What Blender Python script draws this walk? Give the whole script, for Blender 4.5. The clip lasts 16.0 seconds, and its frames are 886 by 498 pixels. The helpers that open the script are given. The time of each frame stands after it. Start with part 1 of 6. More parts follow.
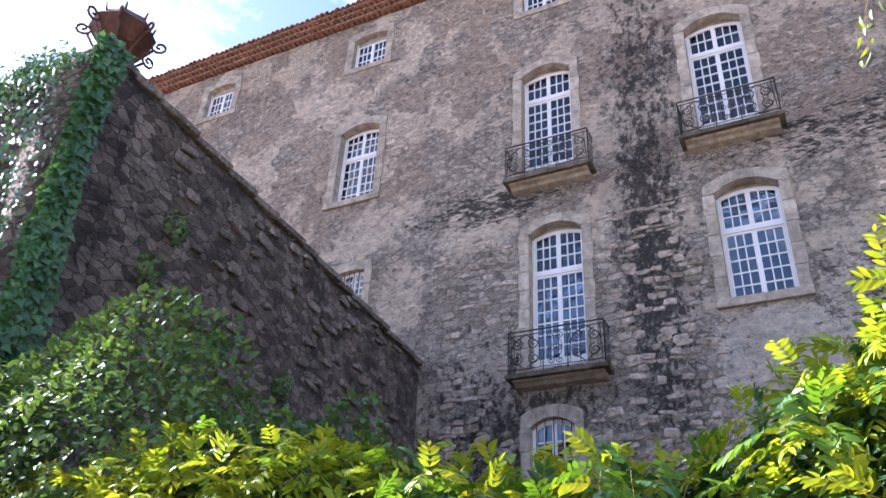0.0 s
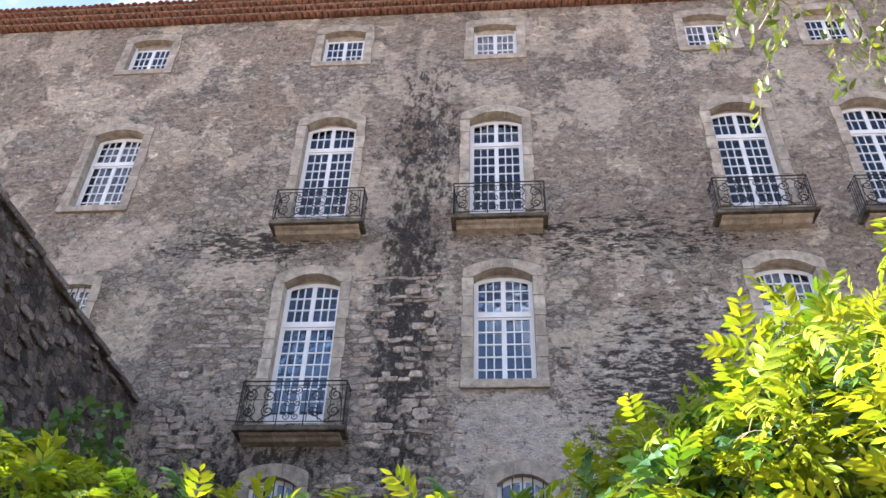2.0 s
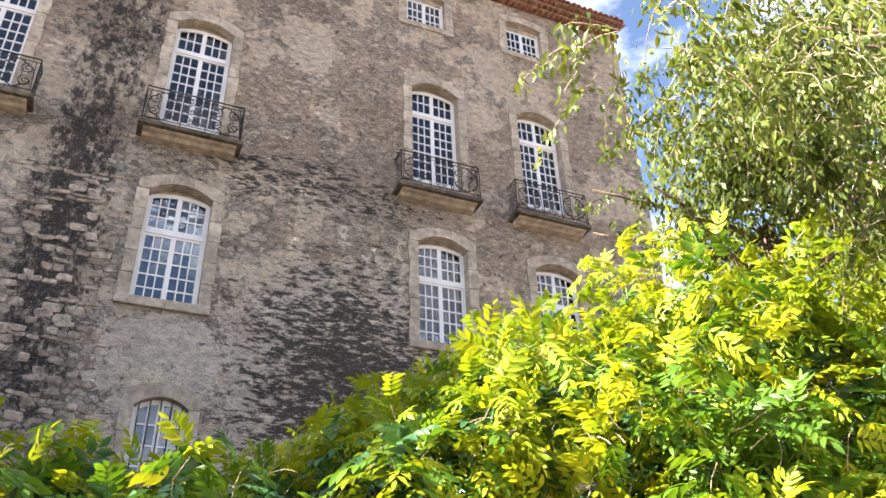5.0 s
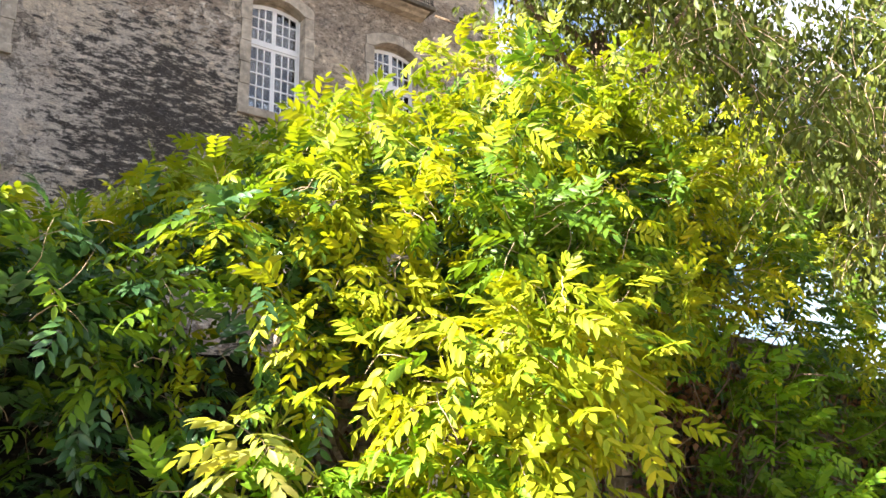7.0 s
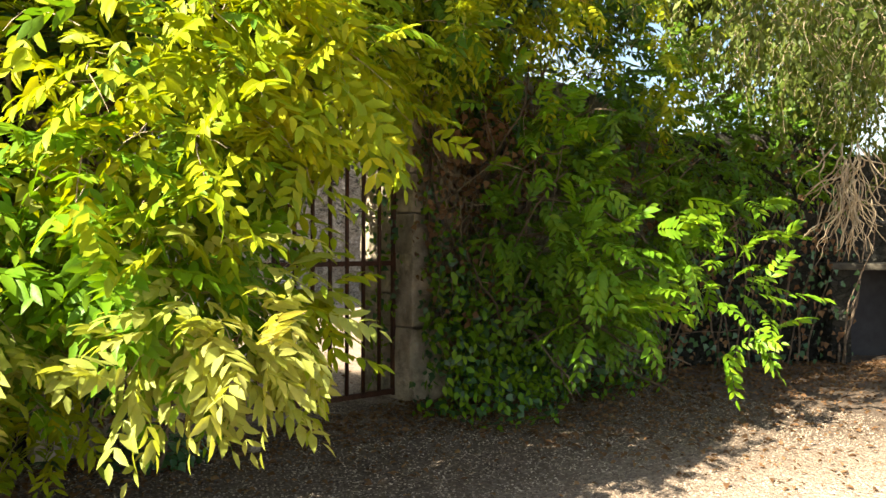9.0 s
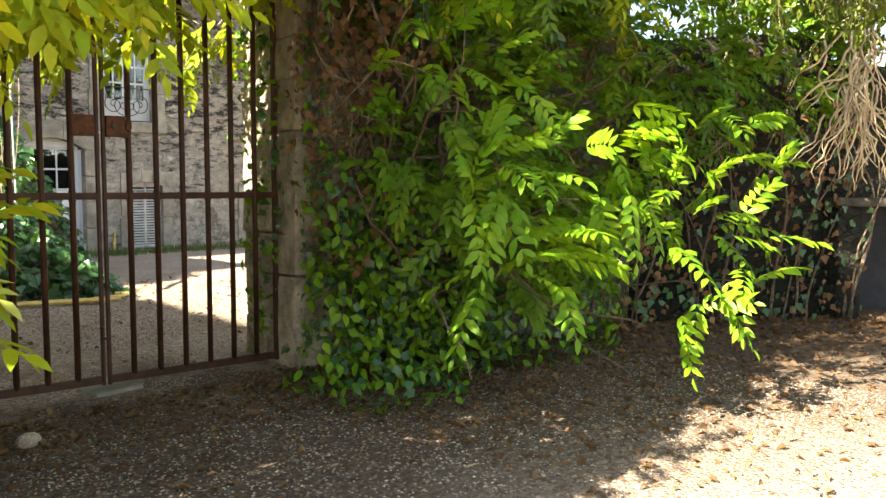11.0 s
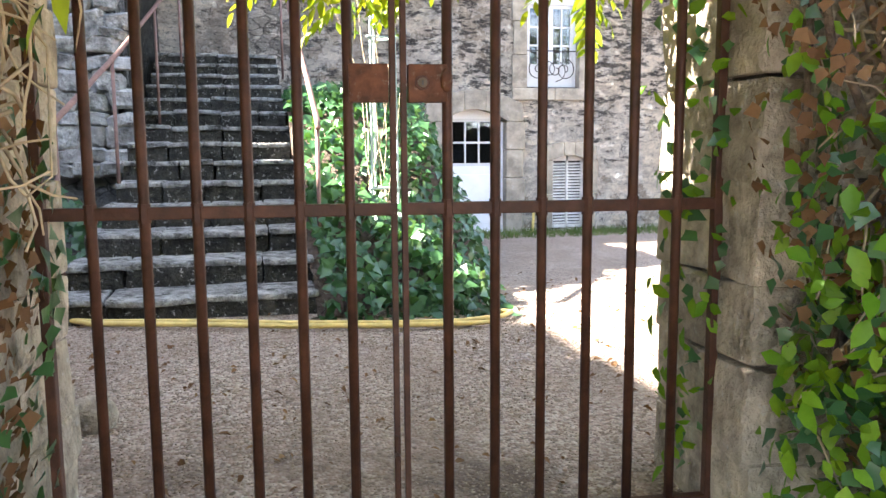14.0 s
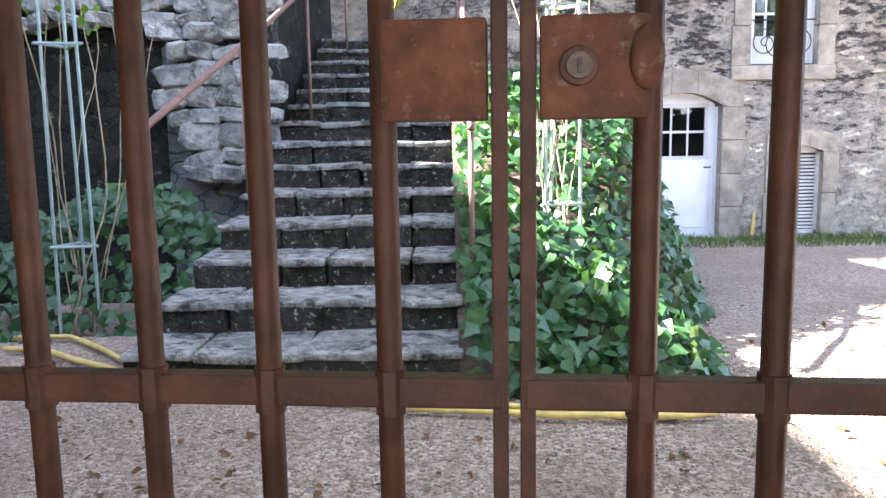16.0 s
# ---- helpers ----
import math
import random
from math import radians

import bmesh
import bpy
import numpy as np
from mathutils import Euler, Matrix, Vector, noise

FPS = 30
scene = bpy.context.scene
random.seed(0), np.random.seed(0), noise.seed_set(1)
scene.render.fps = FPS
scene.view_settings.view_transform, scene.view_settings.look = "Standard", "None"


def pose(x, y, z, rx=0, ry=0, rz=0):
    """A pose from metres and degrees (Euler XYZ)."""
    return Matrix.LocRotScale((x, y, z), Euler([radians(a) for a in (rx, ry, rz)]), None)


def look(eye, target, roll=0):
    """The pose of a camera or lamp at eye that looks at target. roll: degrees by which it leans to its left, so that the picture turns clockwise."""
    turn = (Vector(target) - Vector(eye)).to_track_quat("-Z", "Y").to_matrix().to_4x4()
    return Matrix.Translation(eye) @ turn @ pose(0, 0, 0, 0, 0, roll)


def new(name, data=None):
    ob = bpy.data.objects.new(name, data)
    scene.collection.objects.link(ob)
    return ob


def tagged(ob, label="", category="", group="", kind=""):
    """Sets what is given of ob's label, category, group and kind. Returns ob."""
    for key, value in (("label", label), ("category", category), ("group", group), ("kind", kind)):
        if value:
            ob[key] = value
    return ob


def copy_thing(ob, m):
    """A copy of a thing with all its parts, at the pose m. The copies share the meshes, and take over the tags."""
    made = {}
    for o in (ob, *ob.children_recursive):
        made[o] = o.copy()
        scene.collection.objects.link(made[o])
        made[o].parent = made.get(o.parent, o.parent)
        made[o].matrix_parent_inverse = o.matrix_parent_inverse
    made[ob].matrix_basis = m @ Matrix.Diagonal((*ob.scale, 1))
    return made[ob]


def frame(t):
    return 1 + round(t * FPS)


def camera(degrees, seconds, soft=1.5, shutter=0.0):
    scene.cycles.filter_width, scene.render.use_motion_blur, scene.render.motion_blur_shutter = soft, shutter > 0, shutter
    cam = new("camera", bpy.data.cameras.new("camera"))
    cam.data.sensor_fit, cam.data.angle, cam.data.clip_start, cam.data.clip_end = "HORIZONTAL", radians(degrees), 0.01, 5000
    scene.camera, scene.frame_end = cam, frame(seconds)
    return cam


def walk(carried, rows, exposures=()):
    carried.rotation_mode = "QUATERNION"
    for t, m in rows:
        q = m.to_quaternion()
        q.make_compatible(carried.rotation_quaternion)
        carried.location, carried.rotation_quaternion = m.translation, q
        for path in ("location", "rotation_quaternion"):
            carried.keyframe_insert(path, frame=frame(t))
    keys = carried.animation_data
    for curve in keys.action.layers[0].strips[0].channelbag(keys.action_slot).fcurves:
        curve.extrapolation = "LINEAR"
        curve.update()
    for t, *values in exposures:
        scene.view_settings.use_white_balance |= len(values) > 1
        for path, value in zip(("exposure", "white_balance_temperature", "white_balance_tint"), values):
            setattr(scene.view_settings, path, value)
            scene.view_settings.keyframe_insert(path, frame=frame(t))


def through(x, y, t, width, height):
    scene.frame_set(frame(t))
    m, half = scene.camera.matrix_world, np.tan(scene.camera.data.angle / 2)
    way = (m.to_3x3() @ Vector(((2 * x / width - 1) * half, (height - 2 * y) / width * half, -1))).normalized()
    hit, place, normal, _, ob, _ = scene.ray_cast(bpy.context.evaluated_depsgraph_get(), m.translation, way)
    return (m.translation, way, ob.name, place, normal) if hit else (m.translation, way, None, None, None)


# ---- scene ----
cam = camera(58.1, 16.0)
PATH = [
    (0, (1.309, -1.513, 1.492), (0.512, -0.003, 2.534), 3.2),
    (0.5, (1.134, -1.38, 1.49), (0.44, 0.154, 2.57), 3.5),
    (1, (0.985, -1.233, 1.509), (0.434, 0.33, 2.628), 3.6),
    (1.5, (0.792, -1.091, 1.51), (0.434, 0.492, 2.678), 3.0),
    (2, (0.615, -0.951, 1.556), (0.458, 0.636, 2.763), 2.0),
    (2.5, (0.537, -1.033, 1.541), (0.553, 0.549, 2.765), 1.1),
    (3, (0.445, -1.151, 1.534), (0.631, 0.422, 2.756), 0.2),
    (3.5, (0.292, -1.138, 1.54), (0.62, 0.425, 2.745), -0.3),
    (3.7, (0.228, -1.123, 1.548), (0.614, 0.438, 2.737), -0.6),
    (5.8, (-0.321, -1.25, 1.575), (0.546, 0.292, 2.509), -2.6),
    (6, (-0.347, -1.244, 1.574), (0.562, 0.3, 2.463), -2.6),
    (6.5, (-0.278, -1.221, 1.569), (0.752, 0.326, 2.308), -2.2),
    (7, (-0.179, -1.299, 1.517), (0.981, 0.235, 2.066), -1.6),
    (7.5, (-0.014, -1.294, 1.46), (1.25, 0.217, 1.808), -1.2),
    (8, (0.108, -1.349, 1.372), (1.426, 0.143, 1.563), -1.1),
    (8.5, (0.343, -1.298, 1.294), (1.72, 0.151, 1.358), -0.7),
    (9, (0.689, -1.316, 1.245), (2.12, 0.081, 1.23), 0.2),
    (9.5, (1.281, -1.47, 1.183), (2.717, -0.08, 1.109), 0.5),
    (9.7, (1.502, -1.464, 1.193), (2.947, -0.085, 1.092), 0.1),
    (12, (2.449, -0.268, 1.155), (3.674, 1.294, 0.909), -0.1),
    (12.5, (2.707, 0.027, 1.194), (3.73, 1.724, 0.925), -0.3),
    (13, (3.041, 0.365, 1.199), (3.844, 2.176, 0.923), -0.3),
    (13.5, (3.26, 0.74, 1.24), (3.874, 2.622, 0.953), -0.2),
    (14, (3.47, 1.087, 1.268), (3.944, 3.014, 1.018), -0.4),
    (14.5, (3.716, 1.48, 1.31), (4.027, 3.441, 1.073), -0.3),
    (15, (3.811, 1.846, 1.327), (3.968, 3.825, 1.083), -0.1),
    (15.5, (3.833, 2.261, 1.403), (3.883, 4.242, 1.135), 0.1),
    (16, (3.851, 2.585, 1.394), (3.84, 4.564, 1.108), -0.9),
]
walk(cam, [(t, look(eye, target, roll)) for t, eye, target, roll in PATH],
     [(0, 2.7, 5450, 25), (3.5, 2.75, 6150, 16), (6, 2.8, 6500, 17), (8, 2.6, 6850, 11), (9.7, 2.25, 7100, 6), (12, 3.85, 6900, 9), (14, 4.15, 6150, 14), (16, 4.2, 5850, 17)])

# ---------------------------------------------------------------- light
SUN_AZ, SUN_EL = radians(86.5), radians(37)
sun_dir = Vector((-math.sin(SUN_AZ) * math.cos(SUN_EL), math.cos(SUN_AZ) * math.cos(SUN_EL), math.sin(SUN_EL)))
world = bpy.data.worlds.new("sky")
scene.world = world
world.use_nodes = True
wn, wl = world.node_tree.nodes, world.node_tree.links
wn.clear()
w_out = wn.new("ShaderNodeOutputWorld")
w_bg = wn.new("ShaderNodeBackground")
w_sky = wn.new("ShaderNodeTexSky")
w_sky.sky_type = "NISHITA"
w_sky.sun_disc = False
w_sky.sun_elevation, w_sky.sun_rotation = SUN_EL, -SUN_AZ
w_sky.dust_density = 0.6
w_co = wn.new("ShaderNodeTexCoord")
w_map = wn.new("ShaderNodeMapping")
w_map.inputs["Scale"].default_value = (1.6, 1.6, 3.2)
w_noise = wn.new("ShaderNodeTexNoise")
w_noise.inputs["Scale"].default_value = 1.7
w_noise.inputs["Detail"].default_value = 8
w_noise.inputs["Roughness"].default_value = 0.62
w_ramp = wn.new("ShaderNodeValToRGB")
w_ramp.color_ramp.elements[0].position = 0.47
w_ramp.color_ramp.elements[1].position = 0.72
w_mix = wn.new("ShaderNodeMixRGB")
w_mix.inputs[2].default_value = (10.5, 10.8, 11.2, 1)
wl.new(w_co.outputs["Generated"], w_map.inputs["Vector"])
wl.new(w_map.outputs["Vector"], w_noise.inputs["Vector"])
wl.new(w_noise.outputs["Fac"], w_ramp.inputs["Fac"])
wl.new(w_ramp.outputs["Color"], w_mix.inputs[0])
wl.new(w_sky.outputs["Color"], w_mix.inputs[1])
wl.new(w_mix.outputs["Color"], w_bg.inputs["Color"])
w_bg.inputs["Strength"].default_value = 0.052
wl.new(w_bg.outputs["Background"], w_out.inputs["Surface"])

sun_data = bpy.data.lights.new("sun", "SUN")
sun_data.energy, sun_data.angle, sun_data.color = 5.0, radians(0.53), (1.0, 0.93, 0.8)
sun = new("sun", sun_data)
sun.matrix_world = look(sun_dir * 60, (0, 0, 0))


# ---------------------------------------------------------------- materials
def material(name, rough=0.8, metal=0.0):
    m = bpy.data.materials.new(name)
    m.use_nodes = True
    b = m.node_tree.nodes["Principled BSDF"]
    b.inputs["Roughness"].default_value = rough
    b.inputs["Metallic"].default_value = metal
    b.inputs["Specular IOR Level"].default_value = 0.3
    return m, m.node_tree.nodes, m.node_tree.links, b


def coords(n, l, scale=(1, 1, 1), world_space=True):
    g = n.new("ShaderNodeNewGeometry") if world_space else n.new("ShaderNodeTexCoord")
    mp = n.new("ShaderNodeMapping")
    mp.inputs["Scale"].default_value = scale
    l.new(g.outputs["Position"] if world_space else g.outputs["Object"], mp.inputs["Vector"])
    return mp.outputs["Vector"]


def noise_fac(n, l, vec, scale, detail=5, rough=0.6, lo=0.35, hi=0.65, distort=0.0):
    t = n.new("ShaderNodeTexNoise")
    t.inputs["Scale"].default_value, t.inputs["Detail"].default_value = scale, detail
    t.inputs["Roughness"].default_value, t.inputs["Distortion"].default_value = rough, distort
    l.new(vec, t.inputs["Vector"])
    r = n.new("ShaderNodeMapRange")
    r.inputs["From Min"].default_value, r.inputs["From Max"].default_value = lo, hi
    l.new(t.outputs["Fac"], r.inputs["Value"])
    return r.outputs["Result"]


def mixc(n, l, fac, a, b, mode="MIX"):
    x = n.new("ShaderNodeMixRGB")
    x.blend_type = mode
    for k, v in ((0, fac), (1, a), (2, b)):
        if isinstance(v, (int, float)):
            x.inputs[k].default_value = v
        elif isinstance(v, tuple):
            x.inputs[k].default_value = (*v, 1)
        else:
            l.new(v, x.inputs[k])
    return x.outputs[0]


def calc(n, l, op, a, b=0.0, clamp=False):
    x = n.new("ShaderNodeMath")
    x.operation, x.use_clamp = op, clamp
    for k, v in ((0, a), (1, b)):
        if isinstance(v, (int, float)):
            x.inputs[k].default_value = v
        else:
            l.new(v, x.inputs[k])
    return x.outputs[0]


def bump(n, l, bsdf, height, strength=0.5, dist=0.02, after=None):
    b = n.new("ShaderNodeBump")
    b.inputs["Strength"].default_value, b.inputs["Distance"].default_value = strength, dist
    l.new(height, b.inputs["Height"])
    if after is not None:
        l.new(after, b.inputs["Normal"])
    l.new(b.outputs["Normal"], bsdf.inputs["Normal"])
    return b.outputs["Normal"]


def spot(n, l, x0, z0, rx, rz):
    """A soft patch of wear on a wall round (x0, z0)."""
    g = n.new("ShaderNodeNewGeometry")
    s = n.new("ShaderNodeSeparateXYZ")
    l.new(g.outputs["Position"], s.inputs[0])
    dx = calc(n, l, "DIVIDE", calc(n, l, "SUBTRACT", s.outputs["X"], x0 + 1.55), rx)
    dz = calc(n, l, "DIVIDE", calc(n, l, "SUBTRACT", s.outputs["Z"], z0), rz)
    d2 = calc(n, l, "ADD", calc(n, l, "MULTIPLY", dx, dx), calc(n, l, "MULTIPLY", dz, dz))
    return calc(n, l, "SUBTRACT", 1.0, calc(n, l, "MULTIPLY", d2, 0.5), True)


def plain(name, color, rough=0.7, metal=0.0, vary=0.25, scale=8.0, relief=0.15, dist=0.004, pieces=0.0, blots=0.0):
    m, n, l, b = material(name, rough, metal)
    v = coords(n, l)
    f = noise_fac(n, l, v, scale, 6)
    f2 = noise_fac(n, l, v, scale * 0.18, 4)
    dark = tuple(c * (1 - vary) for c in color)
    lite = tuple(min(1, c * (1 + vary * 0.5)) for c in color)
    c = mixc(n, l, f, dark, lite)
    c = mixc(n, l, f2, c, mixc(n, l, 0.5, c, dark))
    if pieces:
        info = n.new("ShaderNodeObjectInfo")
        c = mixc(n, l, calc(n, l, "MULTIPLY", info.outputs["Random"], pieces), c, mixc(n, l, 1.0, c, (0.42, 0.40, 0.38), "MULTIPLY"))
    if blots:
        c = mixc(n, l, calc(n, l, "MULTIPLY", noise_fac(n, l, v, scale * 0.7, 8, 0.72, 0.5, 0.62), blots), c, (0.045, 0.042, 0.035))
        c = mixc(n, l, calc(n, l, "MULTIPLY", noise_fac(n, l, v, scale * 2.1, 6, 0.7, 0.58, 0.66), blots), c, (0.52, 0.50, 0.45))
    l.new(c, b.inputs["Base Color"])
    bump(n, l, b, noise_fac(n, l, v, scale * 4, 5), relief, dist)
    return m


def rubble(name, stone_a, stone_b, mortar_shade, dark, scale=4.2, relief=0.9, darkness=0.5, facade=False):
    """Rough walling: stones of uneven size in mortared joints darkened by painted gap shadow, partly under aged render,
    with lichen and black weathering.
    """
    m, n, l, b = material(name, 0.95)
    v = coords(n, l, (1, 1, 1.75))
    wob = n.new("ShaderNodeTexNoise")
    wob.inputs["Scale"].default_value, wob.inputs["Detail"].default_value = 2.6, 4
    l.new(v, wob.inputs["Vector"])
    add = n.new("ShaderNodeVectorMath")
    add.operation = "MULTIPLY_ADD"
    l.new(wob.outputs["Color"], add.inputs[0])
    add.inputs[1].default_value = (0.32, 0.32, 0.32)
    l.new(v, add.inputs[2])
    vor = n.new("ShaderNodeTexVoronoi")
    vor.inputs["Scale"].default_value = scale
    l.new(add.outputs[0], vor.inputs["Vector"])
    edge = n.new("ShaderNodeTexVoronoi")
    edge.feature = "DISTANCE_TO_EDGE"
    edge.inputs["Scale"].default_value = scale
    l.new(add.outputs[0], edge.inputs["Vector"])
    sep = n.new("ShaderNodeSeparateColor")
    l.new(vor.outputs["Color"], sep.inputs[0])
    joint = n.new("ShaderNodeMapRange")
    joint.inputs["From Max"].default_value = 0.11 if facade else 0.06
    l.new(edge.outputs["Distance"], joint.inputs["Value"])
    grain = noise_fac(n, l, v, 22, 8, 0.7)
    fine = noise_fac(n, l, v, 70, 4, 0.7)
    big = noise_fac(n, l, v, 0.55, 7, 0.6, 0.38, 0.62)
    c = mixc(n, l, sep.outputs[0], stone_a, stone_b)
    c = mixc(n, l, calc(n, l, "MULTIPLY", grain, 0.55), c, mixc(n, l, 0.55, c, dark))
    c = mixc(n, l, joint.outputs["Result"], mortar_shade, c)
    h = calc(n, l, "ADD", calc(n, l, "MULTIPLY", joint.outputs["Result"], 0.7), calc(n, l, "MULTIPLY", grain, 0.5))
    if facade:
        g = n.new("ShaderNodeNewGeometry")
        s = n.new("ShaderNodeSeparateXYZ")
        l.new(g.outputs["Position"], s.inputs[0])
        v1 = coords(n, l, (1, 1, 1))
        # old render over the stones, breaking off towards the bare rubble round the second and third bays
        cover = noise_fac(n, l, v1, 0.42, 8, 0.62, 0.40, 0.60)
        bare = spot(n, l, -4.2, 9.0, 4.6, 6.0)
        bare = calc(n, l, "MAXIMUM", bare, calc(n, l, "MULTIPLY", spot(n, l, -7.5, 12.5, 3.5, 3.2), 0.7))
        bare = calc(n, l, "MAXIMUM", bare, calc(n, l, "MULTIPLY", spot(n, l, -0.5, 19.4, 9, 0.9), 0.6))
        cover = calc(n, l, "ADD", cover, 0.16)
        cover = calc(n, l, "SUBTRACT", cover, calc(n, l, "MULTIPLY", bare, 1.15), True)
        ragged = noise_fac(n, l, v1, 3.2, 8, 0.75, 0.30, 0.70)
        cover = calc(n, l, "GREATER_THAN", calc(n, l, "ADD", cover, calc(n, l, "MULTIPLY", ragged, 0.35)), 0.62)
        def sharp(vec, scale, mask, edge, width=0.05, detail=11, rough=0.78):
            """Ragged patches with hard edges that thicken where the mask is high."""
            raw = noise_fac(n, l, vec, scale, detail, rough, 0.0, 1.0)
            a = calc(n, l, "ADD", raw, calc(n, l, "MULTIPLY", mask, 0.2)) if mask is not None else raw
            return calc(n, l, "DIVIDE", calc(n, l, "SUBTRACT", a, edge), width, True)

        trowel = n.new("ShaderNodeMapping")
        trowel.inputs["Scale"].default_value = (1.3, 1, 2.6)
        trowel.inputs["Rotation"].default_value = (0, 0.3, 0)
        l.new(g.outputs["Position"], trowel.inputs["Vector"])
        rough_r = sharp(trowel.outputs[0], 3.6, None, 0.415, 0.10)
        pits = sharp(trowel.outputs[0], 8.5, None, 0.545, 0.04)
        chips = sharp(v1, 16.0, None, 0.57, 0.04, 6)
        rc = mixc(n, l, big, (0.46, 0.37, 0.285), (0.33, 0.26, 0.20))
        rc = mixc(n, l, noise_fac(n, l, v1, 0.3, 5, 0.6, 0.45, 0.7), rc, (0.40, 0.29, 0.205))
        rc = mixc(n, l, calc(n, l, "MULTIPLY", rough_r, 0.35), rc, (0.66, 0.57, 0.47))
        rc = mixc(n, l, calc(n, l, "MULTIPLY", pits, 0.85), rc, (0.09, 0.072, 0.06))
        rc = mixc(n, l, calc(n, l, "MULTIPLY", chips, 0.45), rc, (0.16, 0.135, 0.11))
        # smoother pale plaster under the middle window, low on the right and round the yard door
        pale = calc(n, l, "MAXIMUM", spot(n, l, -0.9, 8.2, 1.5, 1.3), calc(n, l, "MULTIPLY", spot(n, l, 3.2, 8.0, 4.2, 4.6), 0.85))
        pale = calc(n, l, "MAXIMUM", pale, calc(n, l, "MULTIPLY", spot(n, l, 6.5, 1.5, 7.5, 3.4), 0.72))
        pale = calc(n, l, "GREATER_THAN", calc(n, l, "ADD", pale, calc(n, l, "MULTIPLY", ragged, 0.5)), 0.86)
        c = mixc(n, l, calc(n, l, "MULTIPLY", chips, 0.5), c, (0.10, 0.085, 0.07))
        c = mixc(n, l, calc(n, l, "MULTIPLY", sep.outputs[1], 0.35), c, (0.62, 0.56, 0.48))
        c = mixc(n, l, calc(n, l, "MULTIPLY", cover, 0.8), c, rc)
        c = mixc(n, l, calc(n, l, "MULTIPLY", pale, 0.92), c, mixc(n, l, calc(n, l, "MAXIMUM", calc(n, l, "MULTIPLY", grain, 0.5), calc(n, l, "MULTIPLY", pits, 0.7)), (0.80, 0.72, 0.62), (0.40, 0.34, 0.285)))
        # broad sheets of paler plaster with broken edges, and broad duller stretches between them
        sheet = sharp(v1, 0.5, None, 0.515, 0.03, 10, 0.66)
        c = mixc(n, l, calc(n, l, "MULTIPLY", sheet, calc(n, l, "SUBTRACT", 0.8, calc(n, l, "MULTIPLY", pits, 0.5))), c, (0.72, 0.615, 0.49))
        dull = noise_fac(n, l, v1, 0.27, 7, 0.66, 0.46, 0.66)
        c = mixc(n, l, calc(n, l, "MULTIPLY", dull, 0.45), c, mixc(n, l, 1.0, c, (0.52, 0.48, 0.46), "MULTIPLY"))
        h = calc(n, l, "ADD", calc(n, l, "MULTIPLY", h, calc(n, l, "SUBTRACT", 1.0, cover)),
                 calc(n, l, "MULTIPLY", cover, calc(n, l, "ADD", 0.75, calc(n, l, "SUBTRACT", calc(n, l, "MULTIPLY", rough_r, 0.6), calc(n, l, "MULTIPLY", pits, 0.5)))))
        # black weathering: run-off between two bays, and ragged licks on the low render
        streak = n.new("ShaderNodeMapping")
        streak.inputs["Scale"].default_value = (1.25, 1, 0.8)
        l.new(g.outputs["Position"], streak.inputs["Vector"])
        run = calc(n, l, "MAXIMUM", spot(n, l, -3.2, 11.0, 0.75, 4.6), calc(n, l, "MULTIPLY", spot(n, l, -3.0, 16.5, 0.9, 3.2), 0.7))
        run = calc(n, l, "MAXIMUM", run, calc(n, l, "MULTIPLY", spot(n, l, -6.8, 6.0, 2.6, 3.0), 0.8))
        lick = n.new("ShaderNodeMapping")
        lick.inputs["Scale"].default_value = (0.8, 1, 2.4)
        lick.inputs["Rotation"].default_value = (0, 0.38, 0)
        l.new(g.outputs["Position"], lick.inputs["Vector"])
        low = calc(n, l, "MAXIMUM", spot(n, l, 3.0, 8.2, 2.4, 3.2), calc(n, l, "MULTIPLY", spot(n, l, 8.0, 3.2, 5.5, 1.8), 0.6))
        low = calc(n, l, "MAXIMUM", low, calc(n, l, "MULTIPLY", spot(n, l, 1.8, 13.3, 3.0, 0.8), 0.7))
        low = calc(n, l, "MAXIMUM", low, calc(n, l, "MULTIPLY", spot(n, l, -7.3, 13.3, 2.0, 0.6), 0.8))
        st = calc(n, l, "MAXIMUM", sharp(streak.outputs[0], 4.2, run, 0.565, 0.10), sharp(lick.outputs[0], 3.9, low, 0.607, 0.05))
        st = calc(n, l, "MULTIPLY", st, 0.92)
        soft = calc(n, l, "MAXIMUM", run, calc(n, l, "MULTIPLY", low, 0.3))
        soft = calc(n, l, "MULTIPLY", soft, noise_fac(n, l, streak.outputs[0], 1.2, 8, 0.7, 0.40, 0.62))
        st = calc(n, l, "MAXIMUM", st, calc(n, l, "MULTIPLY", soft, 0.6))
        c = mixc(n, l, st, c, (0.03, 0.027, 0.026))
        # fine mottling, darker in every hollow of the old surface, and crumbs of clean stone
        gritty = noise_fac(n, l, v, 4.0, 12, 0.78, 0.36, 0.58)
        c = mixc(n, l, calc(n, l, "MULTIPLY", calc(n, l, "SUBTRACT", 1.0, gritty, True), 0.55), c, mixc(n, l, 1.0, c, (0.22, 0.20, 0.19), "MULTIPLY"))
        crumb = noise_fac(n, l, v, 15.0, 9, 0.8, 0.56, 0.66)
        c = mixc(n, l, calc(n, l, "MULTIPLY", crumb, 0.75), c, (0.80, 0.72, 0.60))
        c = mixc(n, l, 1.0, c, (1.30, 1.33, 1.32), "MULTIPLY")
        h = calc(n, l, "ADD", h, calc(n, l, "MULTIPLY", gritty, 0.45))
    else:
        st = noise_fac(n, l, v, 1.1, 9, 0.7, 0.42, 0.62)
